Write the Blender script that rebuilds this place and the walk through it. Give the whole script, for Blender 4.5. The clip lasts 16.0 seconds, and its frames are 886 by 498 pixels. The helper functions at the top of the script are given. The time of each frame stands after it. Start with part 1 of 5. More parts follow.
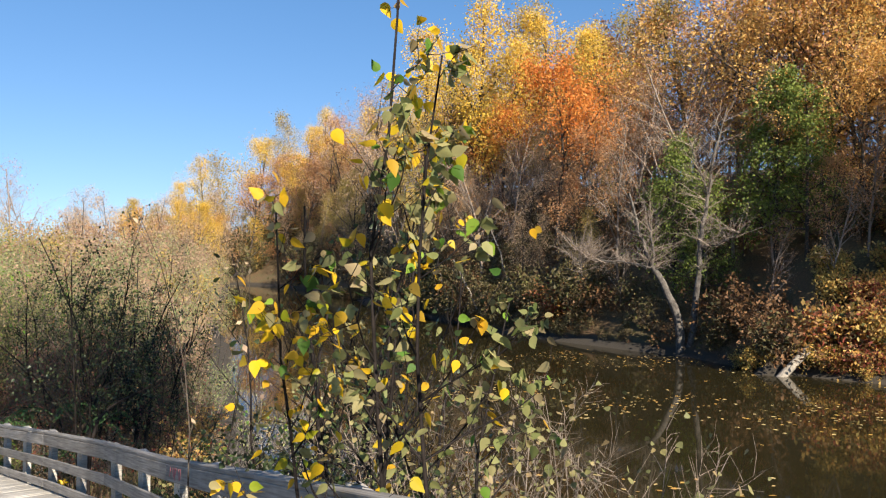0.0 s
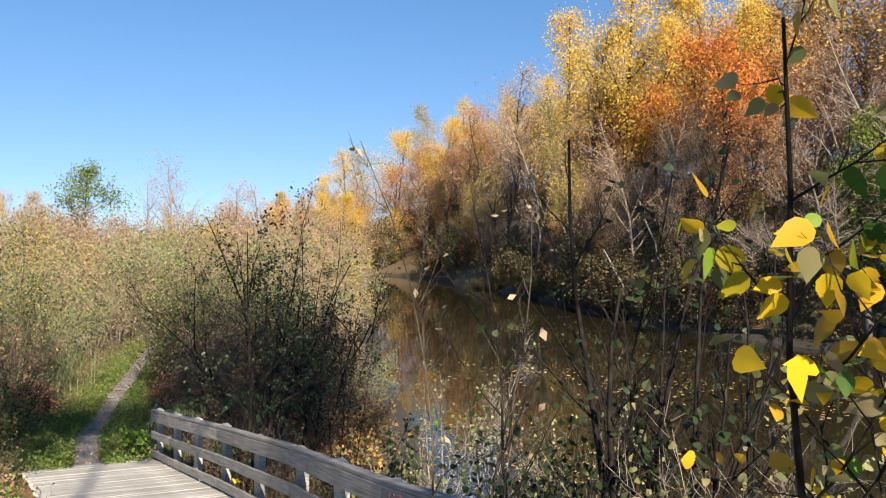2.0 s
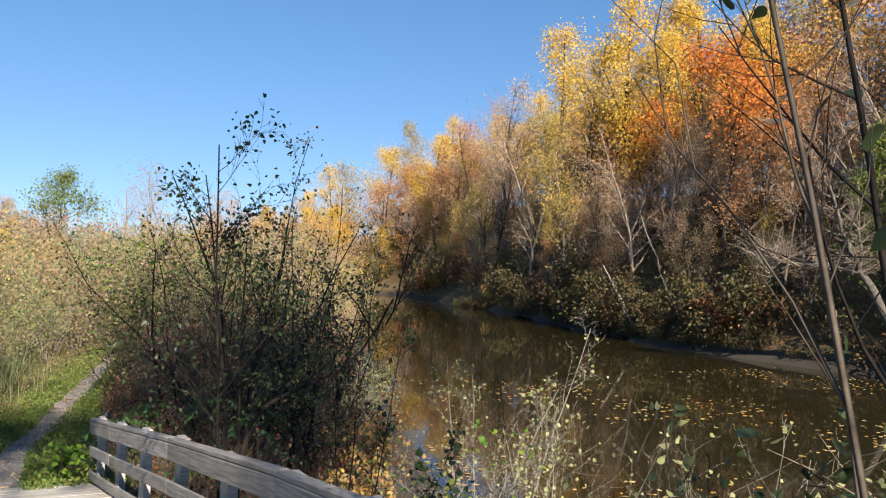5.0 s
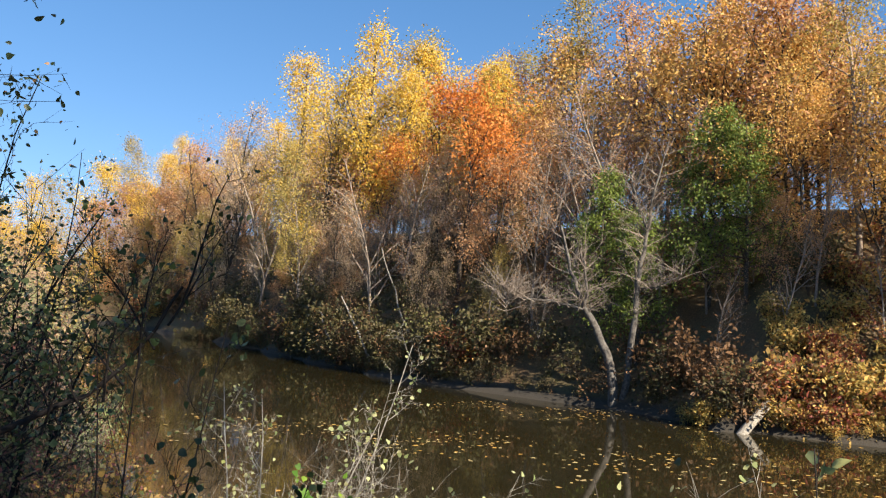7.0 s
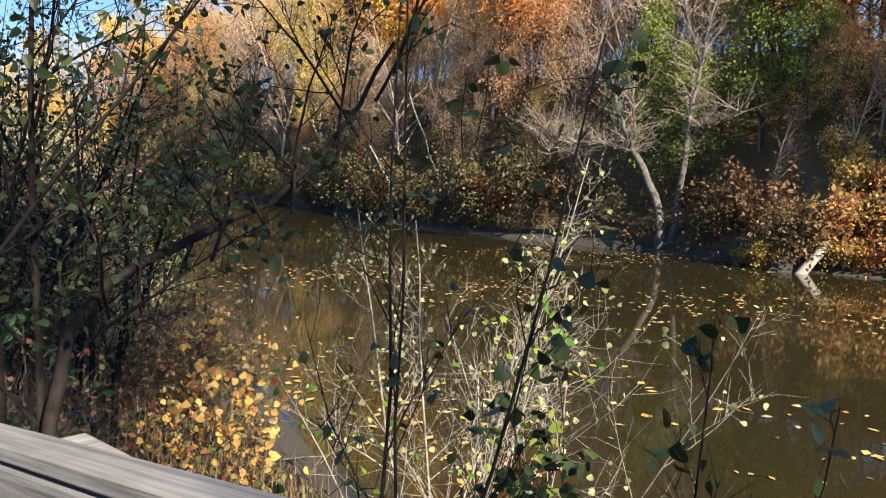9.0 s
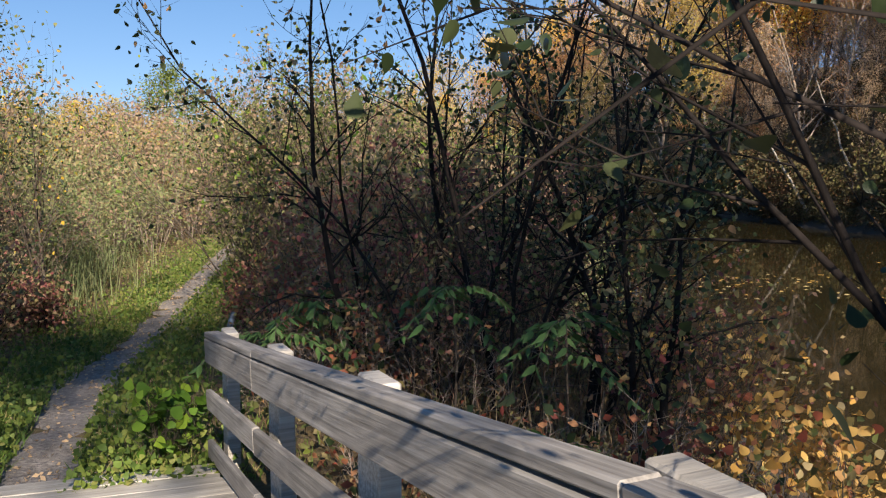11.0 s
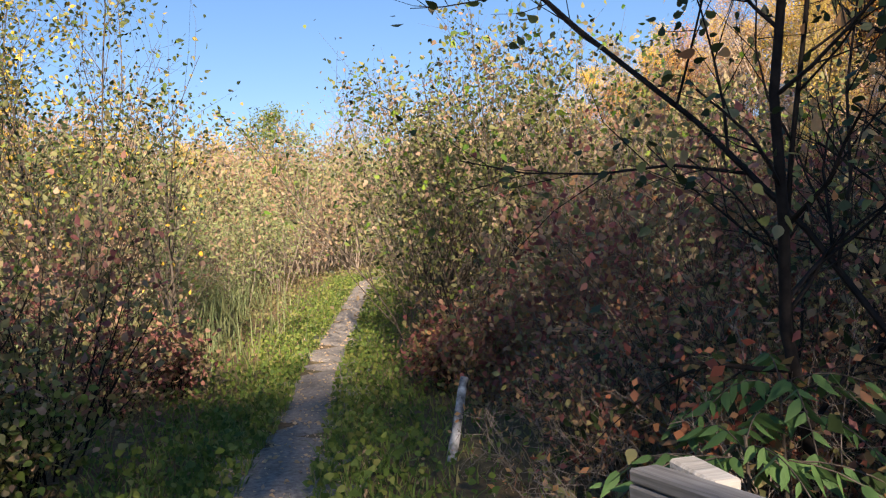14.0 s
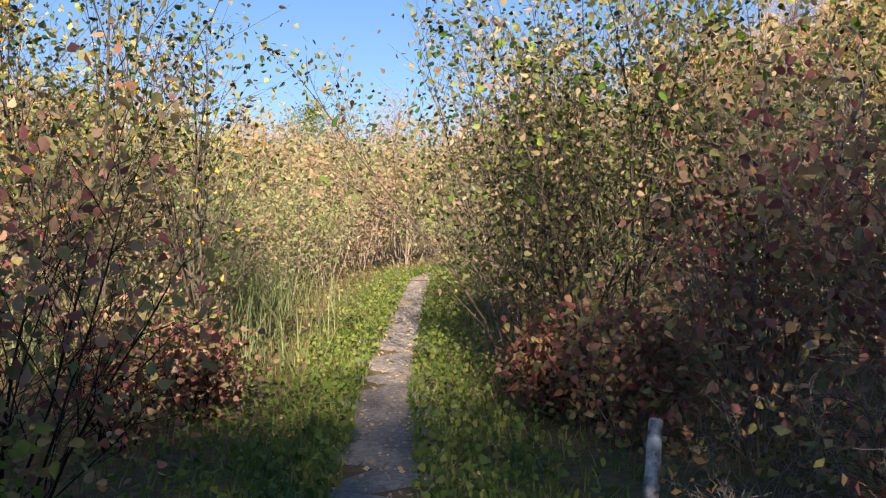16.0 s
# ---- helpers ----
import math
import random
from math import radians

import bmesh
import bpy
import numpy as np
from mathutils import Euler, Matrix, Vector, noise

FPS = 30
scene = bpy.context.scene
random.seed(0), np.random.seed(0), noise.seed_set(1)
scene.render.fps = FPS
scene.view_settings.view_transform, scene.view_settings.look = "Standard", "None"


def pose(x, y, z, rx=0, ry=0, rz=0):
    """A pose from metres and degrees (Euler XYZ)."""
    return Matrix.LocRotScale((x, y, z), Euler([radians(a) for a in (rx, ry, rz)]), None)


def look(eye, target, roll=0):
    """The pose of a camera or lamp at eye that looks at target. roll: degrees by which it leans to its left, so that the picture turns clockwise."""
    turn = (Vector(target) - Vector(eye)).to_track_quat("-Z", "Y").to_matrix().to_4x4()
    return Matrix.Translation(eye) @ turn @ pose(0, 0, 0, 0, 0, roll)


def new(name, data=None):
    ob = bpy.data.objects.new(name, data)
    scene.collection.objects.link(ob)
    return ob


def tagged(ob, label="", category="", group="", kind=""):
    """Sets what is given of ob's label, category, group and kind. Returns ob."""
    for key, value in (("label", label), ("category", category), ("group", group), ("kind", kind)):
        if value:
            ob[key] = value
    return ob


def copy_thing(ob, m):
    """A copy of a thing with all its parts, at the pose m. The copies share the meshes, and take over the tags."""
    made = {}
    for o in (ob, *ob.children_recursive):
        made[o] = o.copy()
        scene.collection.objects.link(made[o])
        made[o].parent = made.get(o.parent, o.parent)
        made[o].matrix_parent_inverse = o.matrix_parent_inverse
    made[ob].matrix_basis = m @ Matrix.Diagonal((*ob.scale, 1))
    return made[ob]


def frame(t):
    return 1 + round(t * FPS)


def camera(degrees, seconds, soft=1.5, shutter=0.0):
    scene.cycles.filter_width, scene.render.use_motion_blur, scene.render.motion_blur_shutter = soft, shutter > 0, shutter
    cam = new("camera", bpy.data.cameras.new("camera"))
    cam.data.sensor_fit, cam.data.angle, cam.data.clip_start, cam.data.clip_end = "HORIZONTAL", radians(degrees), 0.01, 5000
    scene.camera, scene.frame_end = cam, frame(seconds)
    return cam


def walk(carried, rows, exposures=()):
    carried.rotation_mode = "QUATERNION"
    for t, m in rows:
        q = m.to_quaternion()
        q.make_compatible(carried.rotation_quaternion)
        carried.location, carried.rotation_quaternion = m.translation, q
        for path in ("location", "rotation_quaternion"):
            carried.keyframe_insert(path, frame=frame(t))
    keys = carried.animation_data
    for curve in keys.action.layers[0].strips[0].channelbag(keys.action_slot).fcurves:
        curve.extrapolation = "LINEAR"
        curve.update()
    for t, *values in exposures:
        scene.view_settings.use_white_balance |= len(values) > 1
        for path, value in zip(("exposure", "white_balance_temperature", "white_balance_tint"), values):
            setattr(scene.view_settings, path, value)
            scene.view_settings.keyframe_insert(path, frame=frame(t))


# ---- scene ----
cam = camera(58.8, 16.0, soft=1.2)
PATH = [
    (0.0, (-0.570, -1.014, 4.740), (0.531, 0.655, 4.769), 0.4),
    (0.5, (-0.557, -0.411, 4.714), (0.451, 1.317, 4.736), 0.5),
    (1.0, (-0.572, 0.199, 4.667), (0.335, 1.981, 4.679), 1.0),
    (1.5, (-0.534, 0.819, 4.561), (0.309, 2.632, 4.574), 1.1),
    (2.0, (-0.509, 1.452, 4.466), (0.294, 3.284, 4.473), 0.4),
    (2.5, (-0.461, 2.101, 4.331), (0.318, 3.943, 4.324), 0.2),
    (3.0, (-0.454, 2.775, 4.206), (0.264, 4.641, 4.162), 0.3),
    (3.2, (-0.440, 3.013, 4.155), (0.255, 4.888, 4.093), 0.3),
    (5.5, (0.351, 5.495, 3.540), (1.315, 7.242, 3.686), 2.1),
    (6.0, (0.422, 6.083, 3.490), (1.563, 7.710, 3.718), 1.8),
    (6.5, (0.574, 6.782, 3.345), (1.858, 8.297, 3.585), 2.2),
    (7.0, (0.652, 7.550, 3.195), (2.048, 8.971, 3.376), 3.2),
    (7.5, (0.764, 8.197, 3.045), (2.261, 9.520, 3.130), 3.2),
    (8.0, (0.843, 8.813, 2.910), (2.398, 10.071, 2.887), 2.8),
    (8.5, (0.838, 9.382, 2.798), (2.369, 10.664, 2.687), 2.6),
    (9.0, (0.805, 9.967, 2.705), (2.188, 11.398, 2.512), 1.9),
    (9.5, (0.729, 10.562, 2.626), (1.864, 12.190, 2.382), 0.9),
    (10.0, (0.700, 11.155, 2.532), (1.553, 12.946, 2.282), 0.7),
    (10.2, (0.673, 11.393, 2.490), (1.436, 13.225, 2.240), 0.8),
    (12.3, (-0.152, 13.717, 2.358), (0.378, 15.644, 2.276), -1.2),
    (12.5, (-0.209, 13.988, 2.321), (0.299, 15.921, 2.246), -1.5),
    (13.0, (-0.348, 14.611, 2.243), (0.127, 16.552, 2.175), -2.0),
    (13.5, (-0.465, 15.231, 2.166), (-0.024, 17.181, 2.090), -1.9),
    (14.0, (-0.495, 15.843, 2.077), (-0.106, 17.802, 1.984), -1.6),
    (14.5, (-0.590, 16.419, 2.012), (-0.227, 18.382, 1.900), -1.6),
    (15.0, (-0.630, 17.040, 1.924), (-0.279, 19.006, 1.801), -1.3),
    (15.5, (-0.727, 17.654, 1.855), (-0.385, 19.621, 1.740), -0.7),
    (16.0, (-0.738, 18.307, 1.765), (-0.438, 20.283, 1.678), -0.4),
]
walk(cam, [(t, look(eye, aim, roll)) for t, eye, aim, roll in PATH],
     [(0, 1.35, 6550, 13), (6.3, 1.35, 6550, 12), (8, 1.8, 6600, 11), (9.3, 1.85, 6650, 13), (10.1, 1.1, 6600, 14), (12.3, 1.45, 6950, 19), (16, 1.62, 7050, 20)])

# ---- world, sun ----
SUN_FROM = Vector((-0.05, -0.86, 0.50)).normalized()
world = bpy.data.worlds.new("sky")
scene.world = world
world.use_nodes = True
wn = world.node_tree.nodes
sky = wn.new("ShaderNodeTexSky")
sky.sky_type, sky.sun_disc = "NISHITA", False
sky.sun_elevation, sky.sun_rotation = math.asin(SUN_FROM.z), math.atan2(SUN_FROM.x, SUN_FROM.y)
sky.air_density, sky.dust_density, sky.ozone_density = 1.0, 0.0, 1.6
wn["Background"].inputs["Strength"].default_value = 0.081
coord, raised = wn.new("ShaderNodeTexCoord"), wn.new("ShaderNodeVectorMath")
raised.inputs[1].default_value = (0, 0, 0.08)
world.node_tree.links.new(coord.outputs["Generated"], raised.inputs[0])
world.node_tree.links.new(raised.outputs[0], sky.inputs["Vector"])
tone = wn.new("ShaderNodeHueSaturation")
tone.inputs["Saturation"].default_value = 1.45
soften = wn.new("ShaderNodeGamma")
soften.inputs["Gamma"].default_value = 0.75
world.node_tree.links.new(sky.outputs[0], soften.inputs["Color"])
world.node_tree.links.new(soften.outputs[0], tone.inputs["Color"])
tint = wn.new("ShaderNodeMix")
tint.data_type, tint.blend_type = "RGBA", "MULTIPLY"
tint.inputs[0].default_value = 1.0
tint.inputs[7].default_value = (1.12, 1.13, 1.22, 1)
world.node_tree.links.new(tone.outputs[0], tint.inputs[6])
world.node_tree.links.new(tint.outputs[2], wn["Background"].inputs["Color"])
sun = new("sun", bpy.data.lights.new("sun", "SUN"))
sun.data.energy, sun.data.angle, sun.data.color = 5.0, radians(0.5), (1.0, 0.90, 0.74)
sun.matrix_world = look(SUN_FROM * 60, (0, 0, 0))


# ---- materials ----
def mat(name, rough=0.8, metal=0.0):
    m = bpy.data.materials.new(name)
    m.use_nodes = True
    b = m.node_tree.nodes["Principled BSDF"]
    b.inputs["Roughness"].default_value, b.inputs["Metallic"].default_value = rough, metal
    return m, m.node_tree.nodes, m.node_tree.links, b


def ramp(nodes, cols, spread=None):
    r = nodes.new("ShaderNodeValToRGB")
    els = r.color_ramp.elements
    while len(els) < len(cols):
        els.new(0.5)
    for i, c in enumerate(cols):
        els[i].position = spread[i] if spread else i / max(1, len(cols) - 1)
        els[i].color = (*c, 1)
    return r


def noise_tex(nodes, links, scale, detail=6, coord="Object", rough=0.6):
    tc, n = nodes.new("ShaderNodeTexCoord"), nodes.new("ShaderNodeTexNoise")
    n.inputs["Scale"].default_value, n.inputs["Detail"].default_value, n.inputs["Roughness"].default_value = scale, detail, rough
    links.new(tc.outputs[coord], n.inputs["Vector"])
    return n


def leaf_mat(name, cols, trans=0.42, rough=0.55):
    """Leaf tissue: each leaf takes its own tint, each plant leans a little."""
    m, nodes, links, b = mat(name, rough)
    b.inputs["Specular IOR Level"].default_value = 0.18
    geo, obj = nodes.new("ShaderNodeNewGeometry"), nodes.new("ShaderNodeObjectInfo")
    r = ramp(nodes, cols)
    add = nodes.new("ShaderNodeMath")
    add.operation = "MULTIPLY_ADD"
    add.inputs[1].default_value = 0.25
    links.new(obj.outputs["Random"], add.inputs[0])
    sub = nodes.new("ShaderNodeMath")
    sub.operation = "MULTIPLY_ADD"
    sub.inputs[1].default_value, sub.inputs[2].default_value = 0.95, -0.1
    links.new(geo.outputs["Random Per Island"], sub.inputs[0])
    links.new(sub.outputs[0], add.inputs[2])
    links.new(add.outputs[0], r.inputs[0])
    n = noise_tex(nodes, links, 18, 3)
    mul = nodes.new("ShaderNodeMix")
    mul.data_type, mul.blend_type = "RGBA", "MULTIPLY"
    mul.inputs[0].default_value = 0.3
    links.new(r.outputs[0], mul.inputs[6])
    links.new(n.outputs["Fac"], mul.inputs[7])
    bright = nodes.new("ShaderNodeBrightContrast")
    bright.inputs["Bright"].default_value = 0.0
    links.new(mul.outputs[2], bright.inputs[0])
    links.new(bright.outputs[0], b.inputs["Base Color"])
    t, mix = nodes.new("ShaderNodeBsdfTranslucent"), nodes.new("ShaderNodeMixShader")
    links.new(r.outputs[0], t.inputs["Color"])
    mix.inputs[0].default_value = trans
    links.new(b.outputs[0], mix.inputs[1])
    links.new(t.outputs[0], mix.inputs[2])
    links.new(mix.outputs[0], nodes["Material Output"].inputs["Surface"])
    return m


def bark_mat(name, dark, light, scale=14):
    m, nodes, links, b = mat(name, 0.9)
    b.inputs["Specular IOR Level"].default_value = 0.12
    n = noise_tex(nodes, links, scale, 8)
    r = ramp(nodes, [dark, light], [0.35, 0.7])
    links.new(n.outputs["Fac"], r.inputs[0])
    links.new(r.outputs[0], b.inputs["Base Color"])
    bump = nodes.new("ShaderNodeBump")
    bump.inputs["Strength"].default_value = 0.5
    links.new(n.outputs["Fac"], bump.inputs["Height"])
    links.new(bump.outputs[0], b.inputs["Normal"])
    return m


def wood_mat(name, dark, light):
    m, nodes, links, b = mat(name, 0.85)
    tc, mp, obj = nodes.new("ShaderNodeTexCoord"), nodes.new("ShaderNodeMapping"), nodes.new("ShaderNodeObjectInfo")
    mp.inputs["Scale"].default_value = (2.2, 60, 60)
    links.new(tc.outputs["Object"], mp.inputs["Vector"])
    links.new(obj.outputs["Location"], mp.inputs["Location"])
    n = nodes.new("ShaderNodeTexNoise")
    n.inputs["Scale"].default_value, n.inputs["Detail"].default_value = 1.0, 6
    links.new(mp.outputs[0], n.inputs["Vector"])
    st = noise_tex(nodes, links, 2.3, 4)
    r = ramp(nodes, [dark, light], [0.3, 0.72])
    links.new(n.outputs["Fac"], r.inputs[0])
    mul = nodes.new("ShaderNodeMix")
    mul.data_type, mul.blend_type = "RGBA", "MULTIPLY"
    mul.inputs[0].default_value = 0.6
    r2 = ramp(nodes, [(0.5, 0.48, 0.45), (1, 1, 1)], [0.3, 0.62])
    links.new(st.outputs["Fac"], r2.inputs[0])
    links.new(r.outputs[0], mul.inputs[6])
    links.new(r2.outputs[0], mul.inputs[7])
    hv = nodes.new("ShaderNodeHueSaturation")
    vr = nodes.new("ShaderNodeMapRange")
    vr.inputs[3].default_value, vr.inputs[4].default_value = 0.78, 1.12
    links.new(obj.outputs["Random"], vr.inputs[0])
    links.new(vr.outputs[0], hv.inputs["Value"])
    links.new(mul.outputs[2], hv.inputs["Color"])
    links.new(hv.outputs[0], b.inputs["Base Color"])
    bump = nodes.new("ShaderNodeBump")
    bump.inputs["Strength"].default_value, bump.inputs["Distance"].default_value = 0.5, 0.01
    links.new(n.outputs["Fac"], bump.inputs["Height"])
    links.new(bump.outputs[0], b.inputs["Normal"])
    return m


def soil_mat(name, cols, scale, fine):
    m, nodes, links, b = mat(name, 0.95)
    big, small = noise_tex(nodes, links, scale, 5), noise_tex(nodes, links, fine, 6)
    r1, r2 = ramp(nodes, cols, None), ramp(nodes, [(0.35, 0.33, 0.3), (1.25, 1.2, 1.1)], [0.3, 0.7])
    links.new(big.outputs["Fac"], r1.inputs[0])
    links.new(small.outputs["Fac"], r2.inputs[0])
    mul = nodes.new("ShaderNodeMix")
    mul.data_type, mul.blend_type = "RGBA", "MULTIPLY"
    mul.inputs[0].default_value = 0.9
    links.new(r1.outputs[0], mul.inputs[6])
    links.new(r2.outputs[0], mul.inputs[7])
    links.new(mul.outputs[2], b.inputs["Base Color"])
    bump = nodes.new("ShaderNodeBump")
    bump.inputs["Strength"].default_value, bump.inputs["Distance"].default_value = 0.8, 0.05
    links.new(small.outputs["Fac"], bump.inputs["Height"])
    links.new(bump.outputs[0], b.inputs["Normal"])
    return m


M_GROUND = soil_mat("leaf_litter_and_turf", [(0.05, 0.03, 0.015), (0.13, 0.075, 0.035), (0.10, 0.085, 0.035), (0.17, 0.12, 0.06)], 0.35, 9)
# shade along the waterline put into the ground colour, full below -1.1
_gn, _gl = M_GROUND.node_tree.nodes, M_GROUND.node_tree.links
_pos, _sep, _shade_fac, _shade_mix = _gn.new("ShaderNodeNewGeometry"), _gn.new("ShaderNodeSeparateXYZ"), _gn.new("ShaderNodeMapRange"), _gn.new("ShaderNodeMix")
_shade_fac.inputs[1].default_value, _shade_fac.inputs[2].default_value = -0.75, -1.1
_shade_mix.data_type = "RGBA"
_shade_mix.inputs[7].default_value = (0.032, 0.026, 0.018, 1)
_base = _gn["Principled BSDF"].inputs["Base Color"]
_gl.new(_base.links[0].from_socket, _shade_mix.inputs[6])
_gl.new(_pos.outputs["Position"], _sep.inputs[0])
_gl.new(_sep.outputs[2], _shade_fac.inputs[0])
_gl.new(_shade_fac.outputs[0], _shade_mix.inputs[0])
_gl.new(_shade_mix.outputs[2], _base)
M_PAINT, _n, _l, _b = mat("faded_red_spray", 0.7)
_b.inputs["Base Color"].default_value = (0.30, 0.09, 0.10, 1)
M_PATH = soil_mat("packed_dirt", [(0.14, 0.105, 0.075), (0.20, 0.185, 0.175), (0.27, 0.255, 0.25), (0.17, 0.125, 0.09)], 1.9, 22)
M_DECK = wood_mat("weathered_deck_wood", (0.30, 0.28, 0.24), (0.56, 0.53, 0.47))
M_RAIL = wood_mat("weathered_rail_wood", (0.13, 0.12, 0.108), (0.32, 0.305, 0.28))
M_POST = wood_mat("pale_post_wood", (0.28, 0.26, 0.225), (0.55, 0.52, 0.46))
M_BARK = bark_mat("grey_brown_bark", (0.035, 0.027, 0.021), (0.115, 0.095, 0.075))
# near-black, since the shade on these stems is put into the bark
M_BARK_DARK = bark_mat("shade_dark_bark", (0.009, 0.0075, 0.007), (0.03, 0.024, 0.021))
M_BARK_PALE = bark_mat("pale_bark", (0.15, 0.13, 0.105), (0.36, 0.33, 0.28))
M_DEAD = bark_mat("weathered_dead_wood", (0.055, 0.048, 0.042), (0.16, 0.145, 0.125), 6)
M_BARK_GREY = bark_mat("grey_twigs", (0.14, 0.11, 0.085), (0.34, 0.28, 0.23))
M_BIRCH = bark_mat("white_birch_bark", (0.06, 0.055, 0.05), (0.72, 0.70, 0.66), 9)

Y_POPLAR = leaf_mat("yellow_poplar_leaf", [(0.66, 0.39, 0.05), (0.80, 0.52, 0.07), (0.84, 0.60, 0.12), (0.70, 0.54, 0.15)])
Y_OLIVE = leaf_mat("olive_yellow_leaf", [(0.30, 0.23, 0.07), (0.48, 0.36, 0.10), (0.56, 0.40, 0.12), (0.34, 0.31, 0.10)])
L_ORANGE = leaf_mat("orange_maple_leaf", [(0.54, 0.15, 0.035), (0.70, 0.25, 0.05), (0.77, 0.34, 0.08), (0.62, 0.20, 0.05)])
L_GOLD = leaf_mat("golden_orange_leaf", [(0.58, 0.31, 0.09), (0.72, 0.42, 0.11), (0.78, 0.52, 0.17), (0.56, 0.33, 0.13)])
L_RUSSET = leaf_mat("russet_leaf", [(0.38, 0.17, 0.08), (0.54, 0.27, 0.12), (0.61, 0.36, 0.16), (0.48, 0.29, 0.17)])
L_BROWN = leaf_mat("tan_brown_leaf", [(0.44, 0.30, 0.18), (0.60, 0.43, 0.26), (0.67, 0.50, 0.31), (0.54, 0.37, 0.25)])
L_CEDAR = leaf_mat("cedar_green_leaf", [(0.09, 0.125, 0.03), (0.16, 0.21, 0.045), (0.26, 0.31, 0.07)], 0.35)
L_GREEN = leaf_mat("fresh_green_leaf", [(0.05, 0.12, 0.02), (0.12, 0.24, 0.03), (0.25, 0.36, 0.04)], 0.4)
L_HERB = leaf_mat("herb_green_leaf", [(0.07, 0.12, 0.03), (0.13, 0.20, 0.04), (0.22, 0.27, 0.06), (0.28, 0.25, 0.09)], 0.35)
L_DULL = leaf_mat("dull_green_leaf", [(0.11, 0.12, 0.05), (0.20, 0.20, 0.08), (0.29, 0.26, 0.11), (0.33, 0.24, 0.12)], 0.3)
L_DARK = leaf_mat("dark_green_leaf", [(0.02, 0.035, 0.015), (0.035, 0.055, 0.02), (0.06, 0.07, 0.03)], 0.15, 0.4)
L_RED = leaf_mat("wine_red_leaf", [(0.20, 0.05, 0.04), (0.34, 0.095, 0.06), (0.44, 0.18, 0.09), (0.34, 0.19, 0.09), (0.22, 0.18, 0.07)])
L_BIRCH = leaf_mat("bright_yellow_leaf", [(0.24, 0.30, 0.02), (0.55, 0.40, 0.02), (0.78, 0.50, 0.02), (0.80, 0.46, 0.03), (0.30, 0.20, 0.03)], 0.45, 0.4)
L_FLOAT = leaf_mat("fallen_leaf", [(0.45, 0.30, 0.07), (0.50, 0.26, 0.05), (0.55, 0.42, 0.18), (0.30, 0.22, 0.10)], 0.0)
L_GRASS = leaf_mat("verge_grass", [(0.06, 0.12, 0.03), (0.12, 0.21, 0.045), (0.20, 0.28, 0.06), (0.32, 0.28, 0.12)], 0.4)
L_REED = leaf_mat("grey_green_reed", [(0.12, 0.17, 0.07), (0.19, 0.24, 0.11), (0.26, 0.30, 0.14), (0.24, 0.26, 0.12)], 0.3)
L_WILLOW = leaf_mat("grey_green_willow_leaf", [(0.14, 0.20, 0.07), (0.24, 0.31, 0.12), (0.36, 0.39, 0.18), (0.38, 0.29, 0.15)], 0.35)
L_TAN = leaf_mat("mauve_tan_leaf", [(0.28, 0.17, 0.115), (0.42, 0.27, 0.18), (0.46, 0.34, 0.21), (0.34, 0.30, 0.13)], 0.35)
L_WINE = leaf_mat("dull_wine_leaf", [(0.20, 0.07, 0.07), (0.33, 0.12, 0.105), (0.42, 0.21, 0.15), (0.40, 0.27, 0.15), (0.22, 0.19, 0.09)], 0.4)
L_ALDER = leaf_mat("alder_leaf", [(0.10, 0.13, 0.04), (0.20, 0.22, 0.075), (0.30, 0.29, 0.12), (0.36, 0.28, 0.15)], 0.4)
# leaf tones darkened to carry the shade of the far shore
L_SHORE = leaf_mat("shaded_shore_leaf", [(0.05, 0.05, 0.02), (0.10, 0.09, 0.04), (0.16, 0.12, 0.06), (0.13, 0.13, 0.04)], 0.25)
L_SILVER = leaf_mat("pale_green_leaf", [(0.22, 0.27, 0.10), (0.36, 0.38, 0.17), (0.46, 0.44, 0.22), (0.30, 0.34, 0.10)], 0.35)
L_SUMAC = leaf_mat("sumac_green_leaf", [(0.05, 0.11, 0.035), (0.08, 0.16, 0.05), (0.12, 0.20, 0.06)], 0.3)
# brown kept dark: the slope's shade is put into the brush leaves
L_BRUSH = leaf_mat("dry_brush_leaf", [(0.11, 0.06, 0.03), (0.18, 0.095, 0.045), (0.25, 0.14, 0.065)], 0.2)
L_STRAW = leaf_mat("dry_straw", [(0.20, 0.14, 0.07), (0.32, 0.24, 0.13), (0.26, 0.13, 0.08)], 0.3)


def water_mat():
    m, nodes, links, b = mat("pond_water", 0.03)
    b.inputs["Base Color"].default_value = (0.019, 0.0155, 0.0065, 1)
    b.inputs["IOR"].default_value = 1.33
    n = noise_tex(nodes, links, 1.6, 3)
    bump = nodes.new("ShaderNodeBump")
    bump.inputs["Strength"].default_value, bump.inputs["Distance"].default_value = 0.04, 0.02
    links.new(n.outputs["Fac"], bump.inputs["Height"])
    links.new(bump.outputs[0], b.inputs["Normal"])
    return m


M_WATER = water_mat()


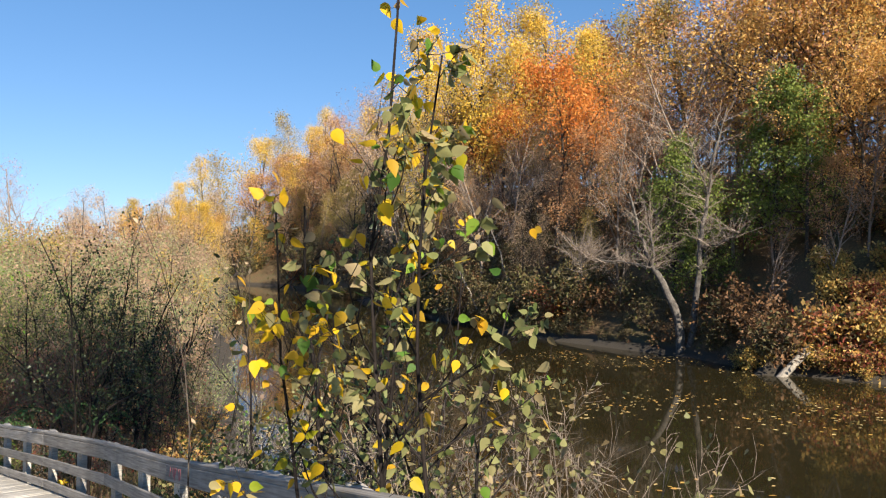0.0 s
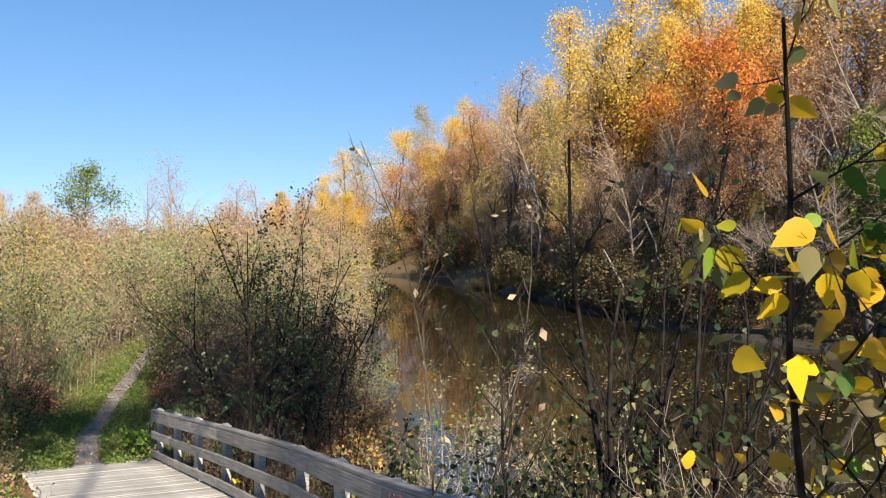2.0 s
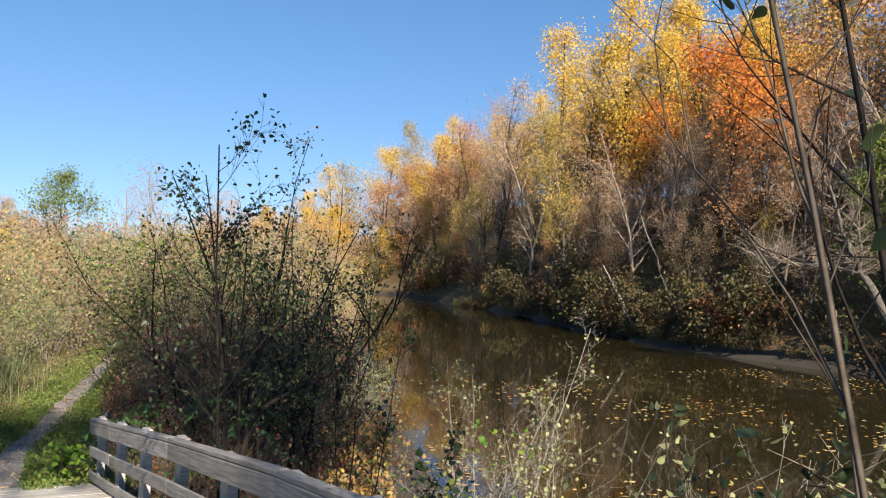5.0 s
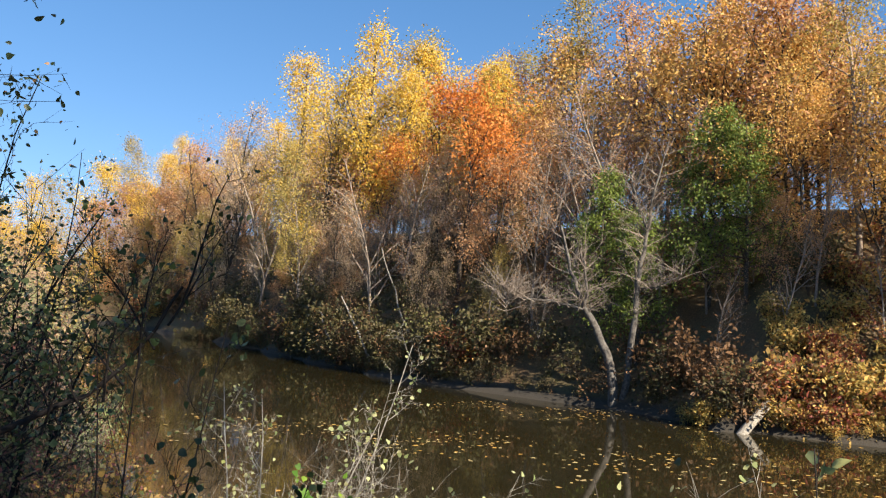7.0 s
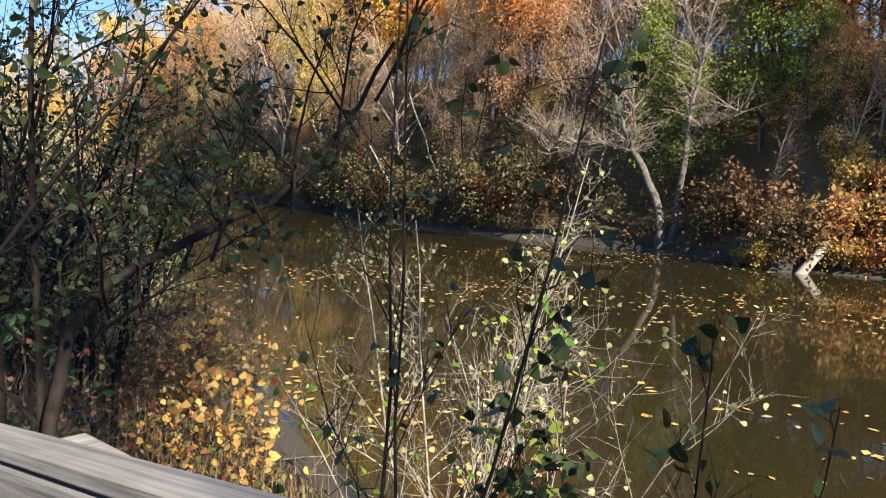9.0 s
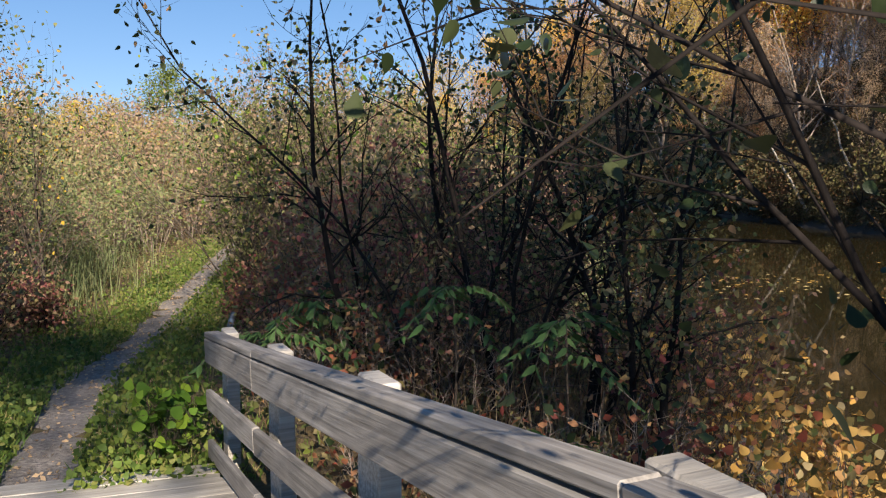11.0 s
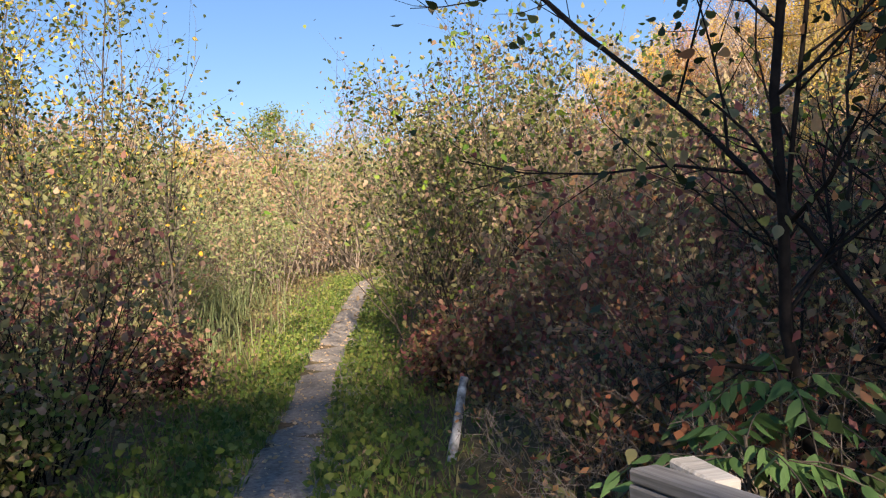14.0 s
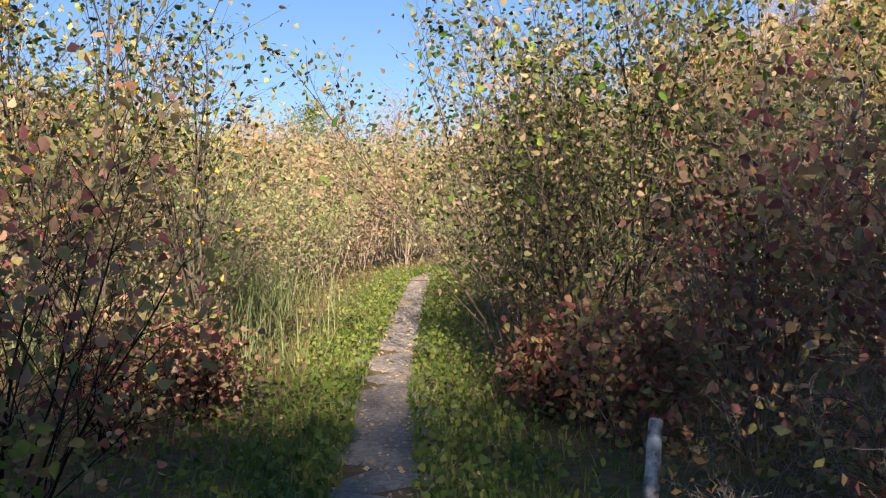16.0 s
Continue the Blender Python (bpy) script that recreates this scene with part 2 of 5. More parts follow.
# ---- mesh helpers ----
def mesh_of(name, verts, faces, material, smooth=False):
    """One mesh from an array of corners and an array of equal-sided faces."""
    me = bpy.data.meshes.new(name)
    verts, faces = np.asarray(verts, np.float32), np.asarray(faces, np.int32)
    k = faces.shape[1]
    me.vertices.add(len(verts))
    me.vertices.foreach_set("co", verts.ravel())
    me.loops.add(faces.size)
    me.loops.foreach_set("vertex_index", faces.ravel())
    me.polygons.add(len(faces))
    me.polygons.foreach_set("loop_start", np.arange(0, faces.size, k, dtype=np.int32))
    me.polygons.foreach_set("loop_total", np.full(len(faces), k, np.int32))
    me.update(calc_edges=True)
    me.validate()
    me.materials.append(material)
    if smooth:
        me.polygons.foreach_set("use_smooth", np.ones(len(faces), bool))
    return me


def part(name, me, parent, label=""):
    ob = new(name, me)
    ob.parent = parent
    return tagged(ob, label)


def unit(v):
    return v / np.maximum(np.linalg.norm(v, axis=-1, keepdims=True), 1e-9)


def tubes(segs, sides=4):
    """Tapered tubes along segments (p, q, r0, r1); segments that follow on share their ring."""
    s = np.array(segs, float).reshape(-1, 8)
    p, q, r0, r1 = s[:, :3], s[:, 3:6], s[:, 6], s[:, 7]
    n = len(s)
    d = unit(q - p)
    follows = np.zeros(n, bool)
    follows[1:] = np.linalg.norm(p[1:] - q[:-1], axis=1) < 1e-7
    first = np.maximum.accumulate(np.where(follows, 0, np.arange(n)))
    ref = np.where(np.abs(d[first, 2:3]) > 0.8, [[1.0, 0.13, 0]], [[0, 0.1, 1.0]])
    u = unit(np.cross(d, ref))
    w = np.cross(d, u)
    a = np.arange(sides) * 2 * np.pi / sides
    ring = np.cos(a)[None, :, None] * u[:, None] + np.sin(a)[None, :, None] * w[:, None]
    ends = (q[:, None] + ring * r1[:, None, None]).reshape(-1, 3)
    heads = np.nonzero(~follows)[0]
    starts = (p[heads, None] + ring[heads] * r0[heads, None, None]).reshape(-1, 3)
    base = np.empty(n, int)
    base[heads] = n * sides + np.arange(len(heads)) * sides
    base[follows] = (np.nonzero(follows)[0] - 1) * sides
    i, k = np.arange(sides), (np.arange(sides) + 1) % sides
    top = np.arange(n) * sides
    faces = np.stack([base[:, None] + i, base[:, None] + k, top[:, None] + k, top[:, None] + i], -1)
    return np.concatenate([ends, starts]), faces.reshape(-1, 4)


def blades(rng, pts, dirs, size, wide=0.55, shape="rhomb"):
    """Leaves at points: a folded rhomb each, or a rounder heart of two halves."""
    n = len(pts)
    d = unit(dirs + rng.normal(0, 0.45, (n, 3)))
    u = unit(np.cross(d, rng.normal(0, 1, (n, 3)) + [0, 0, 0.6]))
    nrm = np.cross(d, u)
    L = (size * rng.uniform(0.65, 1.3, n))[:, None]
    W = L * wide
    if shape == "rhomb":
        v = np.stack([pts, pts + d * L * 0.5 + u * W * 0.5 + nrm * W * 0.18, pts + d * L, pts + d * L * 0.5 - u * W * 0.5 + nrm * W * 0.18], 1)
        return v.reshape(-1, 3), (np.arange(n) * 4)[:, None] + np.array([[0, 1, 2, 3]])
    row = []
    for a, b, c in ((0, 0, 0), (0.02, 0.24, 0.05), (0.2, 0.47, 0.12), (0.44, 0.47, 0.12), (0.72, 0.24, 0.03), (1, 0, -0.08), (0.72, -0.24, 0.03), (0.44, -0.47, 0.12), (0.2, -0.47, 0.12), (0.02, -0.24, 0.05)):
        row.append(pts + d * L * a + u * W * b * 1.8 + nrm * W * c)
    v = np.stack(row, 1)
    f = np.array([[0, 1, 2, 3], [0, 3, 4, 5], [0, 5, 6, 7], [0, 7, 8, 9]])
    return v.reshape(-1, 3), ((np.arange(n) * 10)[:, None, None] + f[None]).reshape(-1, 4)


def grow(rng, h, r, kids=(9, 5, 4), ang=(50, 45, 45), ratio=(0.45, 0.5, 0.5), start=0.3, wob=0.06, lift=0.05, lean=(0, 0), stems=1, splay=0.2, segs_n=(8, 4, 2, 1), peak=0.35):
    """A branching plant from the origin: its segments and the ends of its twigs with their directions."""
    segs, ends, owner = [], [], []

    def limb(p, d, length, rad, level):
        n = segs_n[min(level, len(segs_n) - 1)]
        p, d = np.array(p, float), np.array(d, float)
        last = level >= len(kids)
        spots = []
        tip = rad * (0.25 if level == 0 else 0.35)
        for i in range(n):
            d = d + rng.normal(0, wob * (1 + level * 0.7), 3) + [0, 0, lift * (1 if level else 0.3)]
            d = d / np.linalg.norm(d)
            q = p + d * length / n
            r0, r1 = rad + (tip - rad) * i / n, rad + (tip - rad) * (i + 1) / n
            segs.append((*p, *q, r0, r1))
            owner.append(stem[0])
            if level >= len(kids) - 1:
                ends.append((*q, *d))
            spots.append((p.copy(), q.copy(), d.copy(), r1))
            p = q
        if last:
            return
        s0 = start if level == 0 else 0.25
        for k in range(kids[level]):
            f = s0 + (0.98 - s0) * (k + rng.uniform(0, 1)) / kids[level]
            i = min(n - 1, int(f * n))
            a, b, dd, rr = spots[i]
            w = f * n - i
            o = a + (b - a) * w
            side = rng.normal(0, 1, 3)
            side = side - dd * (side @ dd)
            side = side / max(1e-6, np.linalg.norm(side))
            t = radians(ang[level] * rng.uniform(0.7, 1.25))
            nd = dd * math.cos(t) + side * math.sin(t)
            size = length * ratio[level] * rng.uniform(0.65, 1.2)
            if level == 0:
                size *= (1 - 0.75 * abs(f - peak) / max(peak, 1 - peak)) if peak else 1
            limb(o, nd, size, max(rr * 0.62, 0.0025), level + 1)

    stem = [0]
    for k in range(stems):
        stem[0] = k
        a = 2 * math.pi * (k + rng.uniform(0, 1)) / stems
        s = splay * rng.uniform(0.4, 1.3) if stems > 1 else 0
        limb((0.12 * s * math.cos(a) * h, 0.12 * s * math.sin(a) * h, -0.15), (lean[0] + s * math.cos(a), lean[1] + s * math.sin(a), 1), h * rng.uniform(0.7, 1.05) if stems > 1 else h, r * (rng.uniform(0.6, 1.1) if stems > 1 else 1), 0)
    return np.array(segs), np.array(ends), np.array(owner)


def foliage(rng, ends, count, size, spread, droop=0.3, wide=0.55, shape="rhomb", keep=None):
    e = ends if keep is None else ends[keep(ends)]
    i = rng.integers(0, len(e), count)
    pts = e[i, :3] + rng.normal(0, spread, (count, 3))
    dirs = e[i, 3:] * 0.5 + rng.normal(0, 0.6, (count, 3)) + [0, 0, -droop]
    return blades(rng, pts, dirs, size, wide, shape)


def plant(name, at, bark, leaf, seed, shape, count, size, spread, label="", category="tree", group="", droop=0.3, wide=0.55, form="rhomb", sides=4, keep=None, extra=None, names=("trunk", "crown"), turn=0.0, split=False):
    """A tree or bush: an Empty at its foot, its wood and its leaves."""
    rng = np.random.default_rng(seed)
    segs, ends, owner = grow(rng, **shape)
    root = new(name)
    root.empty_display_size = 0.2
    root.matrix_basis = pose(*at, 0, 0, turn)
    for k in range(owner.max() + 1 if split else 1):
        own = segs[owner == k] if split else segs
        cut = np.ones(len(own), bool)
        cut[1:] = np.linalg.norm(own[1:, :3] - own[:-1, 3:6], axis=1) > 1e-7
        thick = own[np.maximum.accumulate(np.where(cut, np.arange(len(own)), 0)), 6] > 0.03
        v, f = tubes(own[~thick], 3) if (~thick).any() else (np.zeros((0, 3)), np.zeros((0, 4), int))
        if thick.any():
            v2, f2 = tubes(own[thick], max(6, sides))
            v, f = np.concatenate([v, v2]), np.concatenate([f, f2 + len(v)])
        part("stem" if split else names[0], mesh_of(names[0], v, f, bark, True), root)
    if count:
        lv, lf = foliage(rng, ends, count, size, spread, droop, wide, form, keep)
        part(names[1], mesh_of(names[1], lv, lf, leaf), root)
    for n2, m2, c2, s2 in extra or ():
        lv, lf = foliage(rng, ends, c2, s2, spread, droop, wide, form, keep)
        part(n2, mesh_of(n2, lv, lf, m2), root)
    return tagged(root, label, category, group)


# ---- land ----
SHORE = [(5.6, -14), (5.4, 6), (5.6, 13), (6.3, 17.5), (7.8, 22), (12, 38), (17, 53), (25, 84), (45, 140), (60, 190), (72, 186), (69, 165), (57, 105), (49, 78), (45.5, 68), (42.7, 55), (42, 45), (42.6, 32), (39.4, 26), (41, 22.5), (45, 14), (42, 0), (32, -14)]
WATER_Z = -1.5
DECK = [(-0.05, -6.0, 4.15), (0.0, 1.0, 2.95), (0.17, 4.0, 2.43), (0.42, 7.0, 1.78), (0.42, 9.5, 1.45), (0.25, 11.8, 1.15), (0.0, 13.6, 0.90), (-0.38, 16.2, 0.58), (-0.67, 17.95, 0.36)]


def along(table, y, col):
    return np.interp(y, [r[1] for r in table], [r[col] for r in table])


def pond_distance(x, y):
    """Signed distance to the pond's edge, negative on the water."""
    x, y = np.asarray(x, float), np.asarray(y, float)
    best, inside = np.full(x.shape, 1e9), np.zeros(x.shape, bool)
    for (ax, ay), (bx, by) in zip(SHORE, SHORE[1:] + SHORE[:1]):
        ex, ey = bx - ax, by - ay
        t = np.clip(((x - ax) * ex + (y - ay) * ey) / (ex * ex + ey * ey), 0, 1)
        best = np.minimum(best, np.hypot(x - ax - t * ex, y - ay - t * ey))
        c = (ay > y) != (by > y)
        inside ^= c & (x < ex * (y - ay) / (ey if ey else 1e-9) + ax)
    return np.where(inside, -best, best)


def smooth(a):
    a = np.clip(a, 0, 1)
    return a * a * (3 - 2 * a)


def wave(x, y, s, k=0.0):
    return np.sin(x / s + 1.3 + k) * np.sin(y / s * 1.17 + 0.4 + k) + 0.5 * np.sin(x / s * 2.3 + y / s * 1.1 + k)


def height(x, y):
    x, y = np.asarray(x, float), np.asarray(y, float)
    d = pond_distance(x, y)
    ridge = along(DECK, y, 2) - np.where(y < 17.0, 0.55, 0.12)
    flat = np.interp(y, [18, 22, 25, 40, 200], [0.28, 0.17, -0.06, 0.05, 0.6])
    ridge = np.where(y < 18, ridge, flat)
    side = smooth((np.abs(x - along(DECK, y, 0)) - 1.5) / 5)
    land = ridge * (1 - side) + np.interp(y, [-10, 10, 20, 200], [1.0, 0.5, 0.1, 1.2]) * side
    meadow = land + 0.10 * wave(x, y, 3.1) * smooth(np.abs(x + 0.3) / 3) + 0.25 * wave(x, y, 17) * smooth(-x / 12)
    meadow = meadow + 7 * smooth((y - 150) / 110) + 3 * smooth((y - 60) / 90) * smooth((-x - 2) / 60)
    crest = np.interp(y, [-20, 8, 26, 70, 130, 190, 260], [3, 6, 17, 17, 22, 25, 19])
    hill = crest * (1 - np.exp(-np.maximum(d, 0) / 13)) + 0.35 * wave(x, y, 5.3) * smooth(d / 4)
    rim = np.interp(y, [-20, 0, 60, 200], [18, 20, 30, 66])
    east = x > rim
    hill = hill * smooth((x - rim) / (4 + np.maximum(y - 150, 0) / 3))
    shore = WATER_Z + 0.05 + 0.25 * smooth(d / 0.6)
    west_z = shore + (meadow - shore) * smooth(d / 3.4)
    out = np.where(east, shore + hill + 0.4 * smooth(d / 2), west_z)
    bed = WATER_Z - 0.9 * smooth(-d / 3)
    return np.where(d > 0, out, bed + 0.05)


def ground_z(x, y):
    return float(height(np.array([x]), np.array([y]))[0])


def axis(lo, hi, fine_lo, fine_hi, step, far):
    mid = list(np.arange(fine_lo, fine_hi, step))
    a, s = [], step
    v = fine_lo
    while v > lo:
        s = min(s * 1.12, far)
        v -= s
        a.append(v)
    b, s, v = [], step, mid[-1]
    while v < hi:
        s = min(s * 1.12, far)
        v += s
        b.append(v)
    return np.array(a[::-1] + mid + b)


gx, gy = axis(-1500, 1500, -6, 12, 0.4, 120), axis(-600, 2500, -6, 40, 0.5, 140)
X, Y = np.meshgrid(gx, gy)
Z = height(X, Y)
nx, ny = len(gx), len(gy)
idx = np.arange(nx * ny).reshape(ny, nx)
quads = np.stack([idx[:-1, :-1], idx[:-1, 1:], idx[1:, 1:], idx[1:, :-1]], -1).reshape(-1, 4)
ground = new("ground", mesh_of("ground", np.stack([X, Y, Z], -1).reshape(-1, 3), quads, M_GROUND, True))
tagged(ground, "brown earth with fallen leaves and thin turf", "ground", kind="structure")

water = new("water", mesh_of("water", [(3, -20, WATER_Z), (90, -20, WATER_Z), (90, 215, WATER_Z), (3, 215, WATER_Z)], [(0, 1, 2, 3)], M_WATER))
tagged(water, "still brown pond water mirroring the trees", "water", kind="structure")

# ---- dirt path ----
TRACK = [(-0.67, 17.9), (-0.72, 20.5), (-0.40, 23.4), (-0.12, 26.5), (0.25, 29), (0.7, 32), (1.65, 38), (2.5, 41), (5.0, 45.5), (9.5, 50)]
ty = np.arange(17.9, 50, 0.12)
tx = np.interp(ty, [p[1] for p in TRACK], [p[0] for p in TRACK])
tx = np.convolve(np.pad(tx, 12, "edge"), np.ones(25) / 25, "valid")
prng = np.random.default_rng(19)
fray = [np.convolve(prng.normal(0, 0.26, len(ty) + 2), (0.25, 0.5, 0.25), "valid") for _ in range(2)]
tv, tf = [], []
for k, (cx, cy) in enumerate(zip(tx, ty)):
    w = 0.46 + 0.07 * math.sin(cy * 1.3) + 0.04 * math.sin(cy * 4.1) + 0.35 * max(0, 1 - (cy - 17.9) / 1.2)
    lo, hi = -w + fray[0][k], w + 0.06 + fray[1][k]
    for j in range(9):
        x = cx + lo + (hi - lo) * j / 8
        edge = 1 - abs(j / 4 - 1) ** 3
        tv.append((x, cy, ground_z(x, cy) - 0.025 + 0.05 * edge + prng.normal(0, 0.004)))
    if k:
        for j in range(8):
            a = (k - 1) * 9 + j
            tf.append((a, a + 1, a + 10, a + 9))
path = new("dirt_path", mesh_of("dirt_path", tv, tf, M_PATH, True))
tagged(path, "narrow trodden dirt footpath through grass", "path", kind="structure")


# ---- boardwalk ----
def board(sx, sy, sz, bevel=0.006):
    """A bevelled board, centred at its top face's middle."""
    bm = bmesh.new()
    bmesh.ops.create_cube(bm, size=1)
    for v in bm.verts:
        v.co = Vector((v.co.x * sx, v.co.y * sy, (v.co.z - 0.5) * sz))
    bmesh.ops.bevel(bm, geom=bm.edges[:], offset=bevel, segments=1, affect="EDGES")
    return bm


def bm_mesh(name, bm, material):
    me = bpy.data.meshes.new(name)
    bm.to_mesh(me)
    bm.free()
    me.materials.append(material)
    return me


boardwalk = tagged(new("boardwalk"), "grey weathered timber boardwalk sloping down to the path", "boardwalk", kind="structure")
plank_me = bm_mesh("plank", board(2.3, 0.1425, 0.045, 0.003), M_DECK)
rng = np.random.default_rng(5)
y = -5.9
while y < 17.9:
    slope = (along(DECK, y + 0.1, 2) - along(DECK, y - 0.1, 2)) / 0.2
    ob = part("plank", plank_me, boardwalk)
    ob.matrix_basis = pose(along(DECK, y, 0) + rng.normal(0, 0.012), y, along(DECK, y, 2) + rng.normal(0, 0.0015), math.degrees(math.atan(slope)), rng.normal(0, 0.12), rng.normal(0, 0.15))
    y += 0.145
for dx in (-0.95, 0.0, 0.95):
    for (ax, ay, az), (bx, by, bz) in zip(DECK, DECK[1:]):
        p, q = Vector((ax + dx, ay, az - 0.05)), Vector((bx + dx, by, bz - 0.05))
        ob = part("joist", bm_mesh("joist", board((q - p).length, 0.07, 0.2), M_RAIL), boardwalk)
        ob.matrix_basis = Matrix.Translation((p + q) / 2) @ (q - p).to_track_quat("X", "Z").to_matrix().to_4x4()

# ---- railing ----
RAIL = [(0.75, -6.0, 5.12), (1.10, 1.0, 3.88), (1.27, 3.0, 3.51), (1.47, 6.0, 2.93), (1.57, 8.2, 2.52), (1.43, 11.2, 2.17), (1.13, 13.35, 1.89), (0.70, 16.4, 1.50), (0.485, 17.94, 1.31)]


def rail_curve(y):
    return Vector((along(RAIL, y, 0), y, along(RAIL, y, 2)))


joints = [17.98, 16.42, 13.42, 10.2, 7.2, 4.2, 1.2, -1.8, -5.2]
corner = [rail_curve(j) for j in joints][::-1]


def rail_at(y):
    """A place on the straight top boards between their joints."""
    ys = [c.y for c in corner]
    return Vector((np.interp(y, ys, [c.x for c in corner]), y, np.interp(y, ys, [c.z for c in corner])))


railing = tagged(new("railing"), "grey weathered timber railing with three rails on posts", "railing")
POSTS = [17.85, 16.42, 14.98, 13.4, 11.75, 10.2, 8.7, 7.2, 5.7, 4.2, 2.7, 1.2, -0.3, -1.8, -3.3, -4.8]
for name, drop, tall, thick, off in (("top_cap", 0.0, 0.042, 0.10, 0.03), ("top_rail", 0.046, 0.17, 0.045, 0.0), ("middle_rail", 0.42, 0.14, 0.042, 0.0), ("kick_rail", 0.78, 0.13, 0.042, 0.0)):
    for a, b in zip(joints, joints[1:]):
        p, q = rail_at(a - 0.001), rail_at(b + 0.001)
        p.z, q.z = p.z - drop, q.z - drop
        bm = board((q - p).length, thick, tall, 0.007)
        ob = part(name, bm_mesh(name, bm, M_RAIL), railing)
        m = (q - p).to_track_quat("X", "Z").to_matrix().to_4x4()
        n = m.to_3x3() @ Vector((0, 1, 0))
        ob.matrix_basis = Matrix.Translation((p + q) / 2 + n * off * (1 if n.x > 0 else -1) + Vector((0, 0, rng.normal(0, 0.003)))) @ m
post_bm = board(0.09, 0.22, 1.75, 0.008)
post_me = bm_mesh("post", post_bm, M_POST)
for y in POSTS:
    p = rail_at(y)
    s = rail_at(y + 0.3) - rail_at(y - 0.3)
    ob = part("post", post_me, railing)
    ob.matrix_basis = pose(p.x + 0.135, y, p.z + (0.008 if y > 12 else -0.028) + rng.normal(0, 0.005), rng.normal(0, 0.6), rng.normal(0, 0.6), math.degrees(math.atan2(s.y, s.x)) - 90)


# ---- forest on the far bank ----
def scatter_copies(protos, spots, group=""):
    for (kind, x, y, sc, turn) in spots:
        src, m = protos[kind], pose(x, y, ground_z(x, y) - 0.1, 0, 0, turn)
        if kind in unused:
            unused.discard(kind)
            ob = src
            ob.matrix_basis = m
        else:
            ob = copy_thing(src, m)
        ob.scale = (sc, sc, sc)
        if group:
            tagged(ob, group=group)


TALL = dict(kids=(18, 5, 3), ang=(42, 45, 45), ratio=(0.30, 0.5, 0.45), start=0.13, wob=0.05, lift=0.06)
WIDE = dict(kids=(17, 5, 3), ang=(55, 48, 45), ratio=(0.40, 0.5, 0.45), start=0.15, wob=0.07, lift=0.05)
THIN = dict(kids=(17, 5, 4), ang=(38, 42, 42), ratio=(0.36, 0.48, 0.5), start=0.12, wob=0.07, lift=0.06)
PARK = (0, 0, 0)
protos, unused = {}, set()


def proto(key, name, bark, leaf, seed, shape, count, size, spread, label, category="tree", **kw):
    protos[key] = plant(name, PARK, bark, leaf, seed, shape, count, size, spread, label, category, **kw)
    unused.add(key)


for k in range(3):
    proto("poplar%d" % k, "poplar_tree", M_BARK, Y_POPLAR, 10 + k, dict(TALL, h=17, r=0.20, ratio=(0.34, 0.5, 0.45)), 8500, 0.20, 0.5, "tall poplar in full golden yellow leaf", droop=0.4)
    proto("brown%d" % k, "half_bare_tree", M_BARK, L_BROWN, 20 + k, dict(THIN, h=14, r=0.13, start=0.08), 2900, 0.18, 0.36, "slender grey tree with thin tan foliage")
    proto("bare%d" % k, "bare_tree", M_BARK_GREY, L_RUSSET, 30 + k, dict(THIN, h=14, r=0.13, kids=(18, 6, 5)), 900, 0.15, 0.3, "nearly leafless grey deciduous tree")
    proto("russet%d" % k, "russet_tree", M_BARK, L_RUSSET, 40 + k, dict(WIDE, h=13, r=0.16, start=0.1), 4800, 0.21, 0.45, "broad tree with rusty brown leaves")
